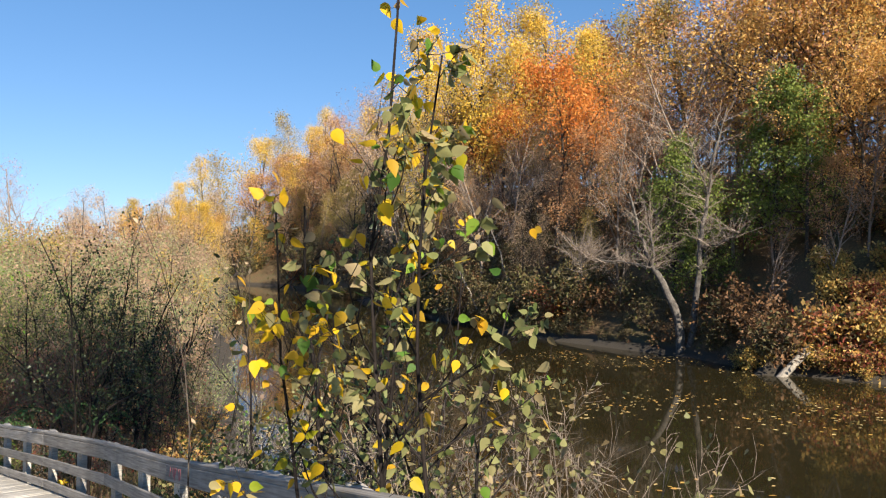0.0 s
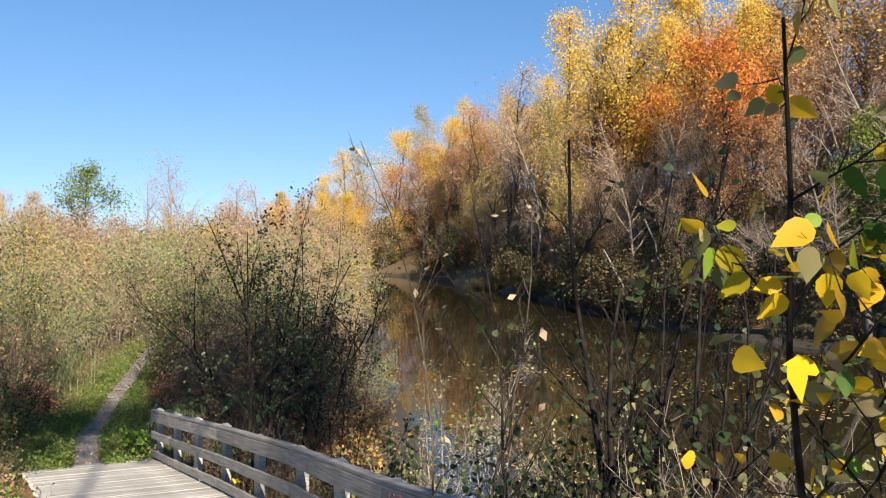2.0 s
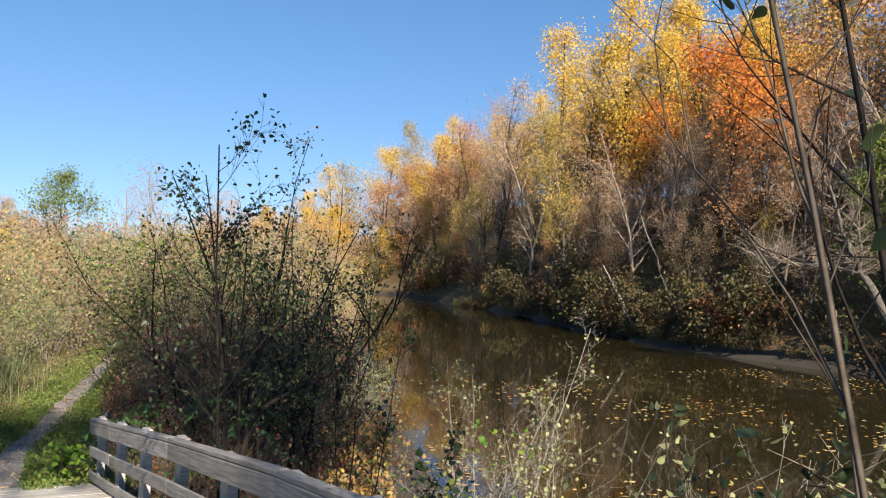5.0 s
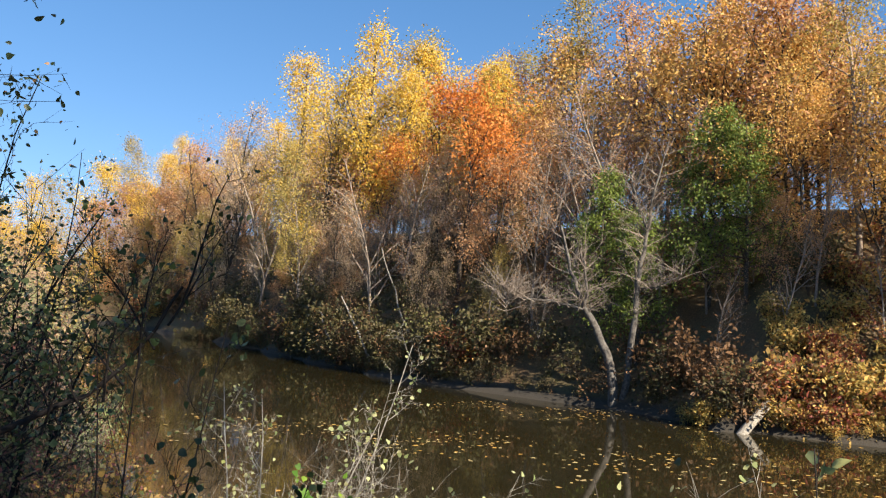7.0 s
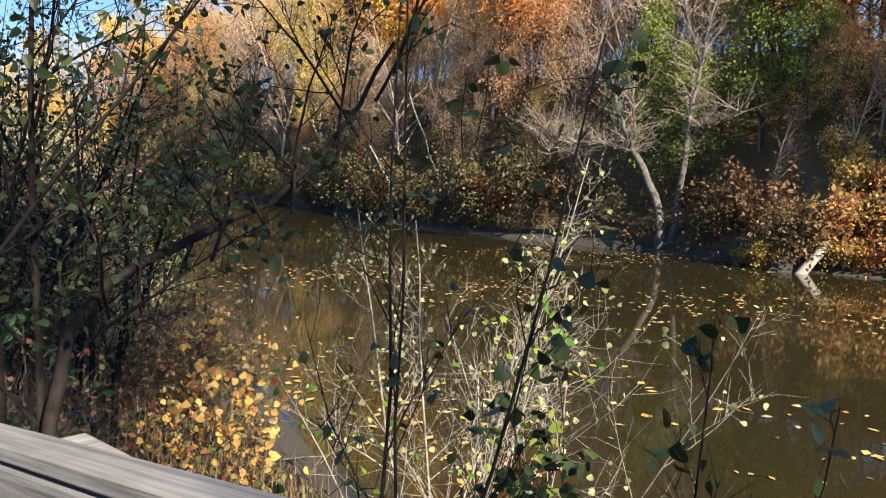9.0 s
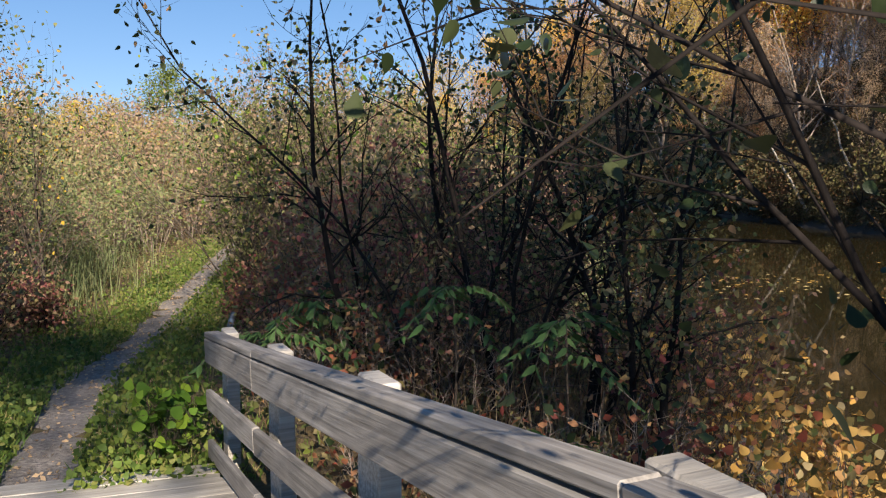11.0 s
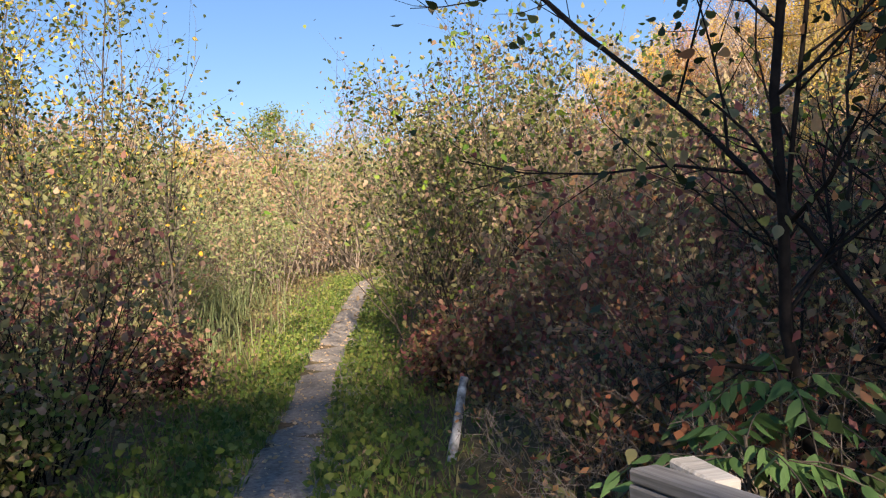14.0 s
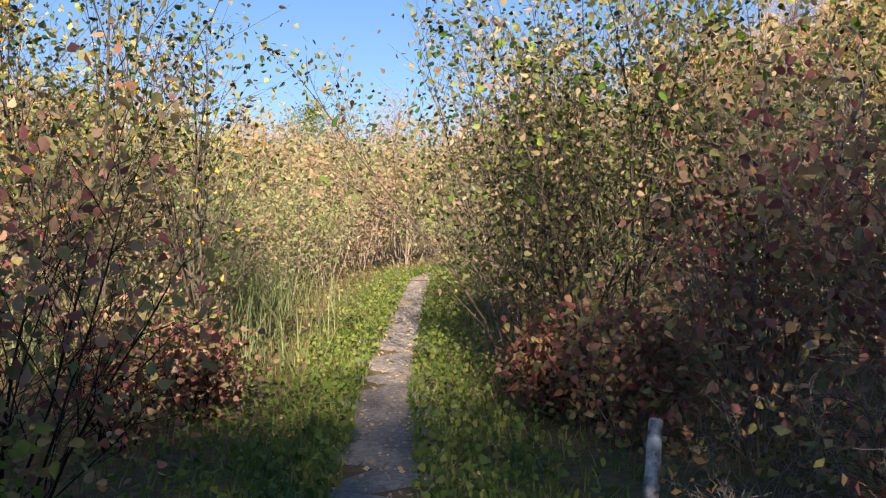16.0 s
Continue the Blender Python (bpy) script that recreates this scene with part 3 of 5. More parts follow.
for k in range(2):
    proto("orange%d" % k, "maple_tree", M_BARK, L_ORANGE, 50 + k, dict(WIDE, h=13, r=0.18, start=0.27, ratio=(0.52, 0.5, 0.45)), 8000, 0.21, 0.5, "maple in bright orange autumn leaf")
    proto("gold%d" % k, "maple_tree", M_BARK, L_GOLD, 55 + k, dict(WIDE, h=15, r=0.18, start=0.12), 7000, 0.23, 0.55, "maple in golden orange autumn leaf")
    proto("olive%d" % k, "poplar_tree", M_BARK_GREY, Y_OLIVE, 60 + k, dict(TALL, h=16, r=0.17), 5500, 0.20, 0.5, "poplar with pale olive yellow leaves")
    proto("cedar%d" % k, "cedar_tree", M_BARK, L_CEDAR, 65 + k, dict(kids=(40, 5, 2), ang=(72, 40, 40), ratio=(0.22, 0.5, 0.4), start=0.12, wob=0.03, lift=-0.01, h=12, r=0.16, peak=0.2), 6000, 0.22, 0.3, "dark green cedar among bare trees", droop=0.5)
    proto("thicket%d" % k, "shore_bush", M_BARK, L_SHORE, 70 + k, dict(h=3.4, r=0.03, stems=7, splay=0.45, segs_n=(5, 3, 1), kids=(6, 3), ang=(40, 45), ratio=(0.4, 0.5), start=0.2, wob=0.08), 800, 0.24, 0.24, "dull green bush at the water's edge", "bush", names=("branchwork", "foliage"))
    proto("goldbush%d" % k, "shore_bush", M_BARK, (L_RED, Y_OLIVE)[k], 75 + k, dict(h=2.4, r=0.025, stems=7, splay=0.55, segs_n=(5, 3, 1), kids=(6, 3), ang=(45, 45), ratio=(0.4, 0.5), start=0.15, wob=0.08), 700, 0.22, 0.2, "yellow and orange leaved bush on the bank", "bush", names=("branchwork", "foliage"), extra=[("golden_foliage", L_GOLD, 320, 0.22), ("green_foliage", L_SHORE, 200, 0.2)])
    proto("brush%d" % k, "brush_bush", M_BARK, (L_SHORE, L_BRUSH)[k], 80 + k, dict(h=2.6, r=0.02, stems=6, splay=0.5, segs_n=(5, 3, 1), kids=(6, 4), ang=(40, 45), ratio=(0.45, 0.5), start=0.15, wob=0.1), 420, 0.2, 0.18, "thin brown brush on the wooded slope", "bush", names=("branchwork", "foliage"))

for k in range(2):
    proto("tallgold%d" % k, "maple_tree", M_BARK_DARK, (L_GOLD, L_RUSSET)[k], 90 + k, dict(WIDE, h=20, r=0.22, kids=(20, 5, 3), start=0.5, ratio=(0.33, 0.5, 0.45)), 6500, 0.24, 0.6, "tall straight-stemmed maple in golden leaf" if k == 0 else "tall straight-stemmed maple in russet leaf")

# height of each kind as grown, to scale a tree to the height of its top
GROWN = dict(poplar=17, brown=14, bare=14, russet=13, orange=13, gold=15, olive=16, cedar=12, tallgold=20)


def topped(rows):
    return [(kind, x, y, (top - ground_z(x, y)) / GROWN[kind.rstrip("012")], (x * 53 + y * 31) % 360) for kind, x, y, top in rows]


frng = np.random.default_rng(77)
# tops by height: the crest of the wood, its lower edge, the slope across the water, a stand with unseen tall maples
# added to shade it
CREST = [("poplar1", 60.0, 225.1, 25.7), ("poplar2", 60.9, 204.1, 29.6), ("olive0", 66.3, 203.4, 30.7), ("poplar0", 74.0, 202.8, 37.5), ("russet2", 75.2, 191.6, 31.0), ("olive1", 82.1, 198.5, 43.0),
       ("poplar2", 86.8, 189.8, 43.4), ("russet0", 77.4, 155.4, 34.8), ("bare0", 80.9, 152.4, 42.9), ("brown1", 75.4, 134.8, 39.8), ("poplar1", 72.0, 117.0, 43.6), ("poplar0", 61.8, 92.5, 34.7),
       ("poplar2", 60.3, 83.7, 38.4), ("poplar1", 61.0, 79.3, 32.3), ("olive0", 65.1, 82.3, 38.0), ("poplar0", 66.7, 76.9, 37.8), ("poplar1", 65.7, 70.9, 32.3)]
EDGE = [("olive1", 54.0, 85.8, 22.3), ("olive0", 64.6, 131.6, 18.0), ("olive1", 67.9, 148.9, 17.8), ("bare2", 57.7, 100.0, 24.8), ("brown2", 64.7, 122.5, 29.0), ("russet1", 74.1, 170.3, 28.0),
       ("bare0", 45.8, 43.8, 16.0), ("brown2", 59.3, 193.0, 21.8), ("russet0", 60.2, 216.8, 20.6), ("russet2", 67.2, 192.5, 25.3), ("brown1", 73.3, 180.5, 22.2), ("brown0", 64.2, 125.1, 22.4),
       ("brown1", 50.4, 73.6, 15.7), ("brown2", 61.2, 94.1, 30.1), ("bare1", 68.2, 119.3, 33.0), ("brown1", 75.8, 157.3, 31.8), ("poplar1", 81.1, 186.9, 38.3)]
SLOPE = [("bare1", 63.3, 63.3, 30.7), ("russet1", 60.9, 58.5, 28.7), ("russet2", 59.9, 53.5, 29.5), ("olive1", 61.4, 49.8, 34.6), ("gold0", 59.9, 46.7, 30.1), ("russet0", 60.0, 42.9, 31.7),
       ("gold1", 57.2, 39.7, 28.5), ("gold0", 55.6, 36.5, 28.0), ("gold1", 55.9, 33.7, 29.3), ("russet1", 52.9, 30.7, 28.2), ("orange0", 48.5, 54.1, 22.3), ("russet1", 47.5, 49.5, 16.2),
       ("bare1", 46.9, 63.7, 18.1), ("bare0", 50.4, 63.3, 20.3), ("bare2", 48.6, 45.1, 20.2), ("bare1", 48.3, 42.2, 21.3), ("bare1", 47.9, 37.6, 20.6), ("bare2", 48.4, 35.0, 19.3),
       ("brown0", 55.9, 63.8, 19.4), ("cedar0", 48.1, 31.4, 18.2), ("cedar1", 47.3, 28.6, 16.8), ("cedar0", 45.4, 37.8, 14.2), ("cedar1", 44.2, 34.1, 11.1)]
STAND = [("tallgold0", 47.0, 15.0, 18.5), ("tallgold1", 45.0, 9.0, 17.0), ("tallgold0", 43.8, 14.0, 17.0), ("tallgold0", 49.0, 9.0, 19.0),
       ("olive0", 53.0, 24.0, 27.0), ("gold0", 50.5, 22.5, 21.0), ("gold1", 54.0, 19.0, 22.0), ("gold0", 57.5, 24.0, 26.0), ("gold1", 60.0, 29.0, 28.0), ("gold0", 63.0, 24.0, 28.0), ("gold1", 61.0, 18.0, 24.0), ("gold1", 52.5, 27.5, 23.0),
       ("russet0", 57.0, 28.5, 25.0), ("gold0", 66.0, 33.0, 30.0), ("russet2", 66.0, 39.0, 30.0), ("gold1", 64.0, 44.0, 29.0)]
spots = topped(CREST + EDGE + SLOPE + STAND)
POOL = ["brown0", "brown1", "brown2", "bare0", "bare1", "bare2", "bare0", "russet0", "russet1", "russet2", "brown1", "olive1", "gold0", "orange1", "poplar1"]
taken = [(s[1], s[2]) for s in spots]
tries = 0
while len(spots) < 230 and tries < 9000:
    tries += 1
    x, y = frng.uniform(36, 105), 14 + 180 * frng.uniform(0, 1) ** 1.3
    d = float(pond_distance(np.array([x]), np.array([y]))[0])
    if d < 1.6 or d > 24 or x < np.interp(y, [0, 60, 200], [40, 40, 70]):
        continue
    gap = 2.9 if d < 12 else 3.2
    if y > 100:
        gap += 2.0
    if any((x - a) ** 2 + (y - b) ** 2 < gap * gap for a, b in taken):
        continue
    taken.append((x, y))
    kind = POOL[frng.integers(len(POOL))]
    if kind[:4] in ("popl", "gold", "oran") and d < 12:
        kind = "brown1"
    if y < 46 and kind[:4] in ("brow", "oliv", "popl"):
        kind = ["russet0", "bare1", "bare2", "gold1"][frng.integers(4)] if d > 9 else "bare%d" % frng.integers(3)
    spots.append((kind, x, y, frng.uniform(0.8, 1.1) * np.interp(d, [1.5, 6, 12, 20], [0.5, 0.62, 0.95, 1.1]) * np.interp(y, [90, 150], [1.0, 1.3]), frng.uniform(0, 360)))
# young trees that fill the wood between the trunks
tries = 0
while tries < 110:
    x, y = frng.uniform(40, 92), 17 + 115 * frng.uniform(0, 1) ** 1.2
    d = float(pond_distance(np.array([x]), np.array([y]))[0])
    if 5 < d < 25 and x > np.interp(y, [0, 60, 200], [40, 40, 70]):
        tries += 1
        kind = ["russet0", "brown1", "russet2", "brown0", "bare1", "olive1", "brown2", "russet1"][frng.integers(8)]
        spots.append((kind, x, y, frng.uniform(0.35, 0.62), frng.uniform(0, 360)))
scatter_copies(protos, spots, "trees of the far bank")
# edge of the far bank
spots = []
for k in range(260):
    y = frng.uniform(14, 170) if k > 190 else frng.uniform(15, 80)
    x0 = np.interp(y, [14, 22.5, 26, 32, 45, 55, 68, 78, 105, 165, 190], [45, 41, 39.4, 42.6, 42, 42.7, 45.5, 49, 57, 69, 72])
    kind = ["thicket0", "thicket1", "brush0", "brush1", "brush0", "brush1"][frng.integers(6)]
    if y < 24.5:
        kind = "goldbush%d" % (k % 2)
    elif k % 13 == 0:
        kind = "goldbush%d" % (k % 2)
    if 27 < y < 43:
        if k % 3:
            continue
        kind = "brush%d" % (k % 2)
    spots.append((kind, x0 + (frng.uniform(-0.3, 1.6) if k % 3 == 0 else frng.uniform(1.0, 17)), y, frng.uniform(0.7, 1.25) * (1.25 if k % 3 == 0 else 1.0) * (1 + max(0, y - 60) / 120), frng.uniform(0, 360)))
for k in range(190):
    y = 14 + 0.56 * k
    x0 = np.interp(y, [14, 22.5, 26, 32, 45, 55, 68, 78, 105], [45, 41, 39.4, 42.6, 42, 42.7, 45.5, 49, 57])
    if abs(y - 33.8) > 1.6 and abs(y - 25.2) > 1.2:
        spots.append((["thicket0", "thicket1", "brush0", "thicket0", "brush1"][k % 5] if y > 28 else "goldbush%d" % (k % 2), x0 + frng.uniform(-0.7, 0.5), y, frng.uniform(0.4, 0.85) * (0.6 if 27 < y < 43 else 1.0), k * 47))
for x, y, s in ((42.2, 22.0, 1.15), (44, 23, 1.3), (43, 19.5, 1.2), (46, 20, 1.4), (41.5, 25, 0.8), (44.5, 25.5, 1.3)):
    spots.append(("goldbush%d" % (int(x * 2) % 2), x, y, s * 0.72, x * 40))
for k in range(12):
    spots.append(("goldbush%d" % (k % 6 > 0), 42.8 + 0.7 * (k % 4), 17.5 + 0.75 * k, 0.75 + 0.2 * math.sin(k * 2.2), k * 55))
for k in range(14):
    spots.append(("brush%d" % (k % 2), 42.3 + 0.4 * math.sin(k * 2.7), 42.5 + 0.8 * k, 0.55, k * 70))
for x, y, s in ((46.6, 67.5, 1.5), (47.5, 71, 1.7), (50, 77, 1.8)):
    spots.append(("thicket1", x, y, s, y * 10))
scatter_copies(protos, spots, "bushes along the far shore")

# ---- dead tree standing in the water and the log beside it ----
def dead_tree(x, y, z):
    """Two grey trunks from one foot, the lower one forked, with long bare limbs; drawn in the plane (a, b, up)."""
    g = np.random.default_rng(101)
    side, away = np.array([0.52, -0.85, 0]), np.array([0.85, 0.52, 0])
    limbs = [((0, 0, -0.8), (-0.6, 0.1, 3.2), (-2.0, 0.0, 5.9), 0.34, 0.2), ((-2.0, 0, 5.9), (-2.9, 0.4, 8.2), (-3.7, 0.6, 11.0), 0.16, 0.06),
             ((-2.0, 0, 5.9), (-1.9, -0.4, 7.6), (-2.3, -0.5, 9.2), 0.11, 0.04), ((-1.9, 0, 5.8), (-4.0, -0.6, 6.25), (-6.0, -0.9, 6.35), 0.085, 0.05),
             ((-6.3, -0.9, 6.4), (-6.7, -1.0, 6.0), (-6.6, -1.0, 5.2), 0.06, 0.02), ((-6.2, -0.9, 6.4), (-6.7, -0.7, 6.8), (-7.0, -0.6, 7.2), 0.05, 0.02),
             ((0.3, 0.1, -0.6), (0.9, 0.2, 4.0), (1.1, 0.2, 7.2), 0.24, 0.17), ((1.1, 0.2, 7.2), (1.3, 0.3, 9.0), (1.6, 0.4, 10.9), 0.17, 0.11),
             ((1.6, 0.4, 10.9), (2.0, 0.5, 13.5), (2.7, 0.8, 16.5), 0.11, 0.03), ((1.6, 0.4, 10.9), (0.9, 0.3, 12.6), (0.3, 0.0, 14.6), 0.08, 0.03), ((1.1, 0.2, 7.3), (2.6, -0.6, 7.6), (4.0, -1.0, 8.6), 0.06, 0.02)]
    root = new("dead_tree")
    root.matrix_basis = pose(x, y, z)
    twigs = []
    for n, (a, b, c, r0, r1) in enumerate(limbs):
        a, b, c = (np.array(v, float) for v in (a, b, c))
        t = np.linspace(0, 1, 9)[:, None]
        pts = a * (1 - t) ** 2 + (2 * b - (a + c) / 2) * 2 * t * (1 - t) + c * t ** 2
        pts[1:-1] += g.normal(0, 0.05, (7, 3))
        pts = pts[:, :1] * side + pts[:, 1:2] * away + pts[:, 2:] * [0, 0, 1]
        v, f = tubes([(*pts[k], *pts[k + 1], r0 + (r1 - r0) * k / 8, r0 + (r1 - r0) * (k + 1) / 8) for k in range(8)], 8)
        part("trunk" if n in (0, 6) else "limb", mesh_of("limb", v, f, M_DEAD, True), root)
        for k in range(8):
            if pts[k][2] > 5.4:
                for _ in range(3):
                    sg, _e, _o = grow(g, g.uniform(1.0, 3.0), 0.032, kids=(7, 4), ang=(45, 45), ratio=(0.4, 0.5), start=0.15, wob=0.1, lift=0.02, segs_n=(5, 2, 1), lean=tuple(g.normal(0, 1.3, 2)))
                    twigs += [(*(r[:3] + pts[k]), *(r[3:6] + pts[k]), r[6], r[7]) for r in sg]
    v, f = tubes(twigs, 3)
    part("branchwork", mesh_of("branchwork", v, f, M_BARK_GREY, True), root)
    return tagged(root, "leafless grey dead tree with twin trunks in the pond's edge", "tree")


dead_tree(41.6, 33.9, WATER_Z)
lrng = np.random.default_rng(3)
log_segs, p = [], np.array([38.3, 25.0, WATER_Z - 0.5])
d = unit(np.array([0.62, -0.25, 0.62]))
for k in range(6):
    q = p + d * 0.5
    log_segs.append((*p, *q, 0.26 - 0.006 * k, 0.254 - 0.006 * k))
    p = q
v, f = tubes(log_segs, 9)
tagged(new("fallen_log", mesh_of("fallen_log", v + lrng.normal(0, 0.008, v.shape), f, M_BARK_PALE, True)), "pale broken log leaning out of the pond", "log")

def fallen_tree(p, q, r, seed):
    g = np.random.default_rng(seed)
    p, q = np.array(p, float), np.array(q, float)
    pts = [p + (q - p) * k / 6 + g.normal(0, 0.06, 3) for k in range(7)]
    segs = [(*pts[k], *pts[k + 1], r * (1 - 0.1 * k), r * (0.9 - 0.1 * k)) for k in range(6)]
    v, f = tubes(segs, 7)
    return tagged(new("fallen_tree", mesh_of("fallen_tree", v, f, M_BARK_PALE, True)), "pale fallen trunk propped on the wooded slope", "log", "fallen trunks on the slope")


fallen_tree((43.2, 58.2, -1.0), (42.6, 62.5, 4.8), 0.13, 1)
fallen_tree((43.5, 54.0, -0.8), (45.0, 50.6, 4.2), 0.10, 2)
fallen_tree((45.2, 56.5, 1.8), (44.8, 60.2, 9.2), 0.09, 3)
fallen_tree((44.4, 66.0, 0.5), (46.0, 70.5, 3.6), 0.12, 4)

# ---- leaves afloat ----
fl = np.random.default_rng(8)
n = 3900
fx, fy = fl.uniform(8, 42, n), fl.uniform(8, 40, n)
drift = np.sin(fx * 0.35 + fy * 0.22) + 0.6 * np.sin(fy * 0.9 - fx * 0.25) + fl.normal(0, 0.5, n)
ok = (pond_distance(fx, fy) < -0.4) & (drift > 0.55)
fx, fy = fx[ok], fy[ok]
pts = np.stack([fx, fy, np.full(len(fx), WATER_Z + 0.012)], 1)
a = fl.uniform(0, 2 * np.pi, len(fx))
s = fl.uniform(0.05, 0.14, len(fx))[:, None]
u, w = np.stack([np.cos(a), np.sin(a), 0 * a], 1), np.stack([-np.sin(a), np.cos(a), 0 * a], 1)
v = np.stack([pts - u * s, pts + w * s * 0.6 + [0, 0, 0.012], pts + u * s, pts - w * s * 0.6], 1).reshape(-1, 3)
tagged(new("floating_leaves", mesh_of("floating_leaves", v, (np.arange(len(fx)) * 4)[:, None] + [[0, 1, 2, 3]], L_FLOAT)), "yellow fallen leaves drifting on the pond", "leaves", kind="stuff")

# ---- bushes and saplings beside the boardwalk ----
BUSH = dict(stems=9, splay=0.3, kids=(9, 5), ang=(35, 42), ratio=(0.42, 0.5), start=0.3, wob=0.07, lift=0.06)


def bush(name, x, y, h, bark, leaf, seed, count, size, spread, label, category="bush", r=0.018, z=None, form="rhomb", wide=0.55, droop=0.3, extra=None, turn=0.0, **kw):
    return plant(name, (x, y, ground_z(x, y) if z is None else z), bark, leaf, seed, dict(BUSH, h=h, r=r, **kw), count, size, spread, label, category, form=form, wide=wide, droop=droop, names=("stem", "foliage"), extra=extra, turn=turn, split=True)


def rise(x, y, top):
    return top - ground_z(x, y)


# yellow-leaved sapling by the railing
for k, (x, y, h, lean, leaf, n, ratio) in enumerate(((1.52, 2.55, 4.4, (-0.19, -0.02), L_BIRCH, 180, 0.21), (1.55, 2.95, 3.1, (-0.20, 0.0), L_BIRCH, 110, 0.26), (1.62, 2.40, 3.6, (0.0, -0.03), L_ALDER, 190, 0.22), (1.56, 2.7, 3.4, (-0.12, 0.0), L_BIRCH, 130, 0.24), (1.95, 2.5, 2.5, (0.03, 0.02), L_ALDER, 90, 0.26))):
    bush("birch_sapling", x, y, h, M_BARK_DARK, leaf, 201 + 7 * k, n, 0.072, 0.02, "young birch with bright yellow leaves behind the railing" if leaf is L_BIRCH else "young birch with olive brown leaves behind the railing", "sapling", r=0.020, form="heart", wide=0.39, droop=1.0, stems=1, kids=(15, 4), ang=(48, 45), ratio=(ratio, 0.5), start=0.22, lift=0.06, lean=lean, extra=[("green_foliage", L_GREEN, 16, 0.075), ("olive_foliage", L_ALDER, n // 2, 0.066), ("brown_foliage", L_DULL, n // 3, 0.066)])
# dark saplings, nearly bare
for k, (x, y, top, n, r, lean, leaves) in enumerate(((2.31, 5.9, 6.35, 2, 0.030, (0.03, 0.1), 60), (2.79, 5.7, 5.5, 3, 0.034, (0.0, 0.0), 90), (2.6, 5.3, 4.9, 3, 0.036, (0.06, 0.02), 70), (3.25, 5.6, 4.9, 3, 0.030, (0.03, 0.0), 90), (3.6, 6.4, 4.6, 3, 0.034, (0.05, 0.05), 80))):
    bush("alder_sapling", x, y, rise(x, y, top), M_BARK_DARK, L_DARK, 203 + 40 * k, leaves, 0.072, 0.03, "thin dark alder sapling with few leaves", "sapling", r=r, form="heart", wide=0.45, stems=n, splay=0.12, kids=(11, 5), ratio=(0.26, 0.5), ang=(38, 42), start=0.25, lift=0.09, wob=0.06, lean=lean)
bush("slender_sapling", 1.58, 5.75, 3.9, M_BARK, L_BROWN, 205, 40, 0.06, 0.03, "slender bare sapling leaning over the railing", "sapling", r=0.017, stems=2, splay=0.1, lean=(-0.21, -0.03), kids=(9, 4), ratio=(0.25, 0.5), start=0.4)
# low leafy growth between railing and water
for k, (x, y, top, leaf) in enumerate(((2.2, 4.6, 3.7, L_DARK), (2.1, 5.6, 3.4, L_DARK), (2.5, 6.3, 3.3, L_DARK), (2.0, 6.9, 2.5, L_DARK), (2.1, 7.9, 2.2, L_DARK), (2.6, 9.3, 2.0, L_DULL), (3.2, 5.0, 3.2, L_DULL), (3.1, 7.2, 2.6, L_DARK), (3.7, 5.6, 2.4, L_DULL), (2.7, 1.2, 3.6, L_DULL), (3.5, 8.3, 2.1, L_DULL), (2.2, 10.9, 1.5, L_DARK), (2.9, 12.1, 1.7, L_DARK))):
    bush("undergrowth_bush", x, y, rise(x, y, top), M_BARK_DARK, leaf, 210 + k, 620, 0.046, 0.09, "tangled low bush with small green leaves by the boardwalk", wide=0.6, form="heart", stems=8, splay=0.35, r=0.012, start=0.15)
for k, (x, y, top) in enumerate(((2.35, 3.7, 3.2), (2.9, 4.3, 3.7), (2.2, 4.3, 3.1), (3.3, 3.4, 4.2), (3.5, 4.8, 3.8), (3.9, 6.4, 2.5), (3.0, 2.6, 4.0), (3.8, 7.4, 2.0))):
    bush("twiggy_bush", x, y, rise(x, y, top), M_BARK_GREY, L_DULL, 225 + k, 330, 0.042, 0.06, "twiggy bush with small dull green leaves", stems=6, splay=0.3, kids=(11, 6), ang=(42, 48), start=0.2, r=0.012, wide=0.6, form="heart")
for k, (x, y, top) in enumerate(((4.5, 9.3, 2.9), (4.2, 9.0, 2.3), (4.9, 9.75, 2.2), (4.0, 8.2, 2.9))):
    bush("twiggy_bush", x, y, rise(x, y, top), M_BARK_PALE, L_SILVER, 500 + k, 130, 0.042, 0.06, "pale twiggy bush with yellow green leaves above the water", stems=3, splay=0.2, kids=(7, 4), ang=(35, 45), start=0.35, r=0.012, wide=0.6, form="heart", extra=[("dark_foliage", L_DARK, 40, 0.05)])
bush("alder_sapling", 4.1, 9.9, rise(4.1, 9.9, 2.15), M_BARK_DARK, L_DARK, 237, 320, 0.075, 0.05, "young alder with dark rounded leaves", "sapling", r=0.014, form="heart", wide=0.5, stems=4, splay=0.25, kids=(8, 3), ratio=(0.26, 0.5), start=0.3)
bush("alder_sapling", 3.94, 12.14, rise(3.94, 12.14, 1.95), M_BARK_DARK, L_DARK, 236, 90, 0.09, 0.03, "young alder with dark rounded leaves", "sapling", r=0.012, form="heart", wide=0.5, stems=2, splay=0.12, kids=(6, 3), ratio=(0.22, 0.5), start=0.4, extra=[("bright_foliage", L_HERB, 40, 0.075)])
bush("alder_sapling", 2.75, 10.9, 2.3, M_BARK_DARK, L_DARK, 239, 70, 0.062, 0.03, "young alder with dark rounded leaves", "sapling", r=0.012, form="heart", wide=0.5, stems=2, splay=0.1, kids=(6, 3), ratio=(0.22, 0.5), start=0.35)
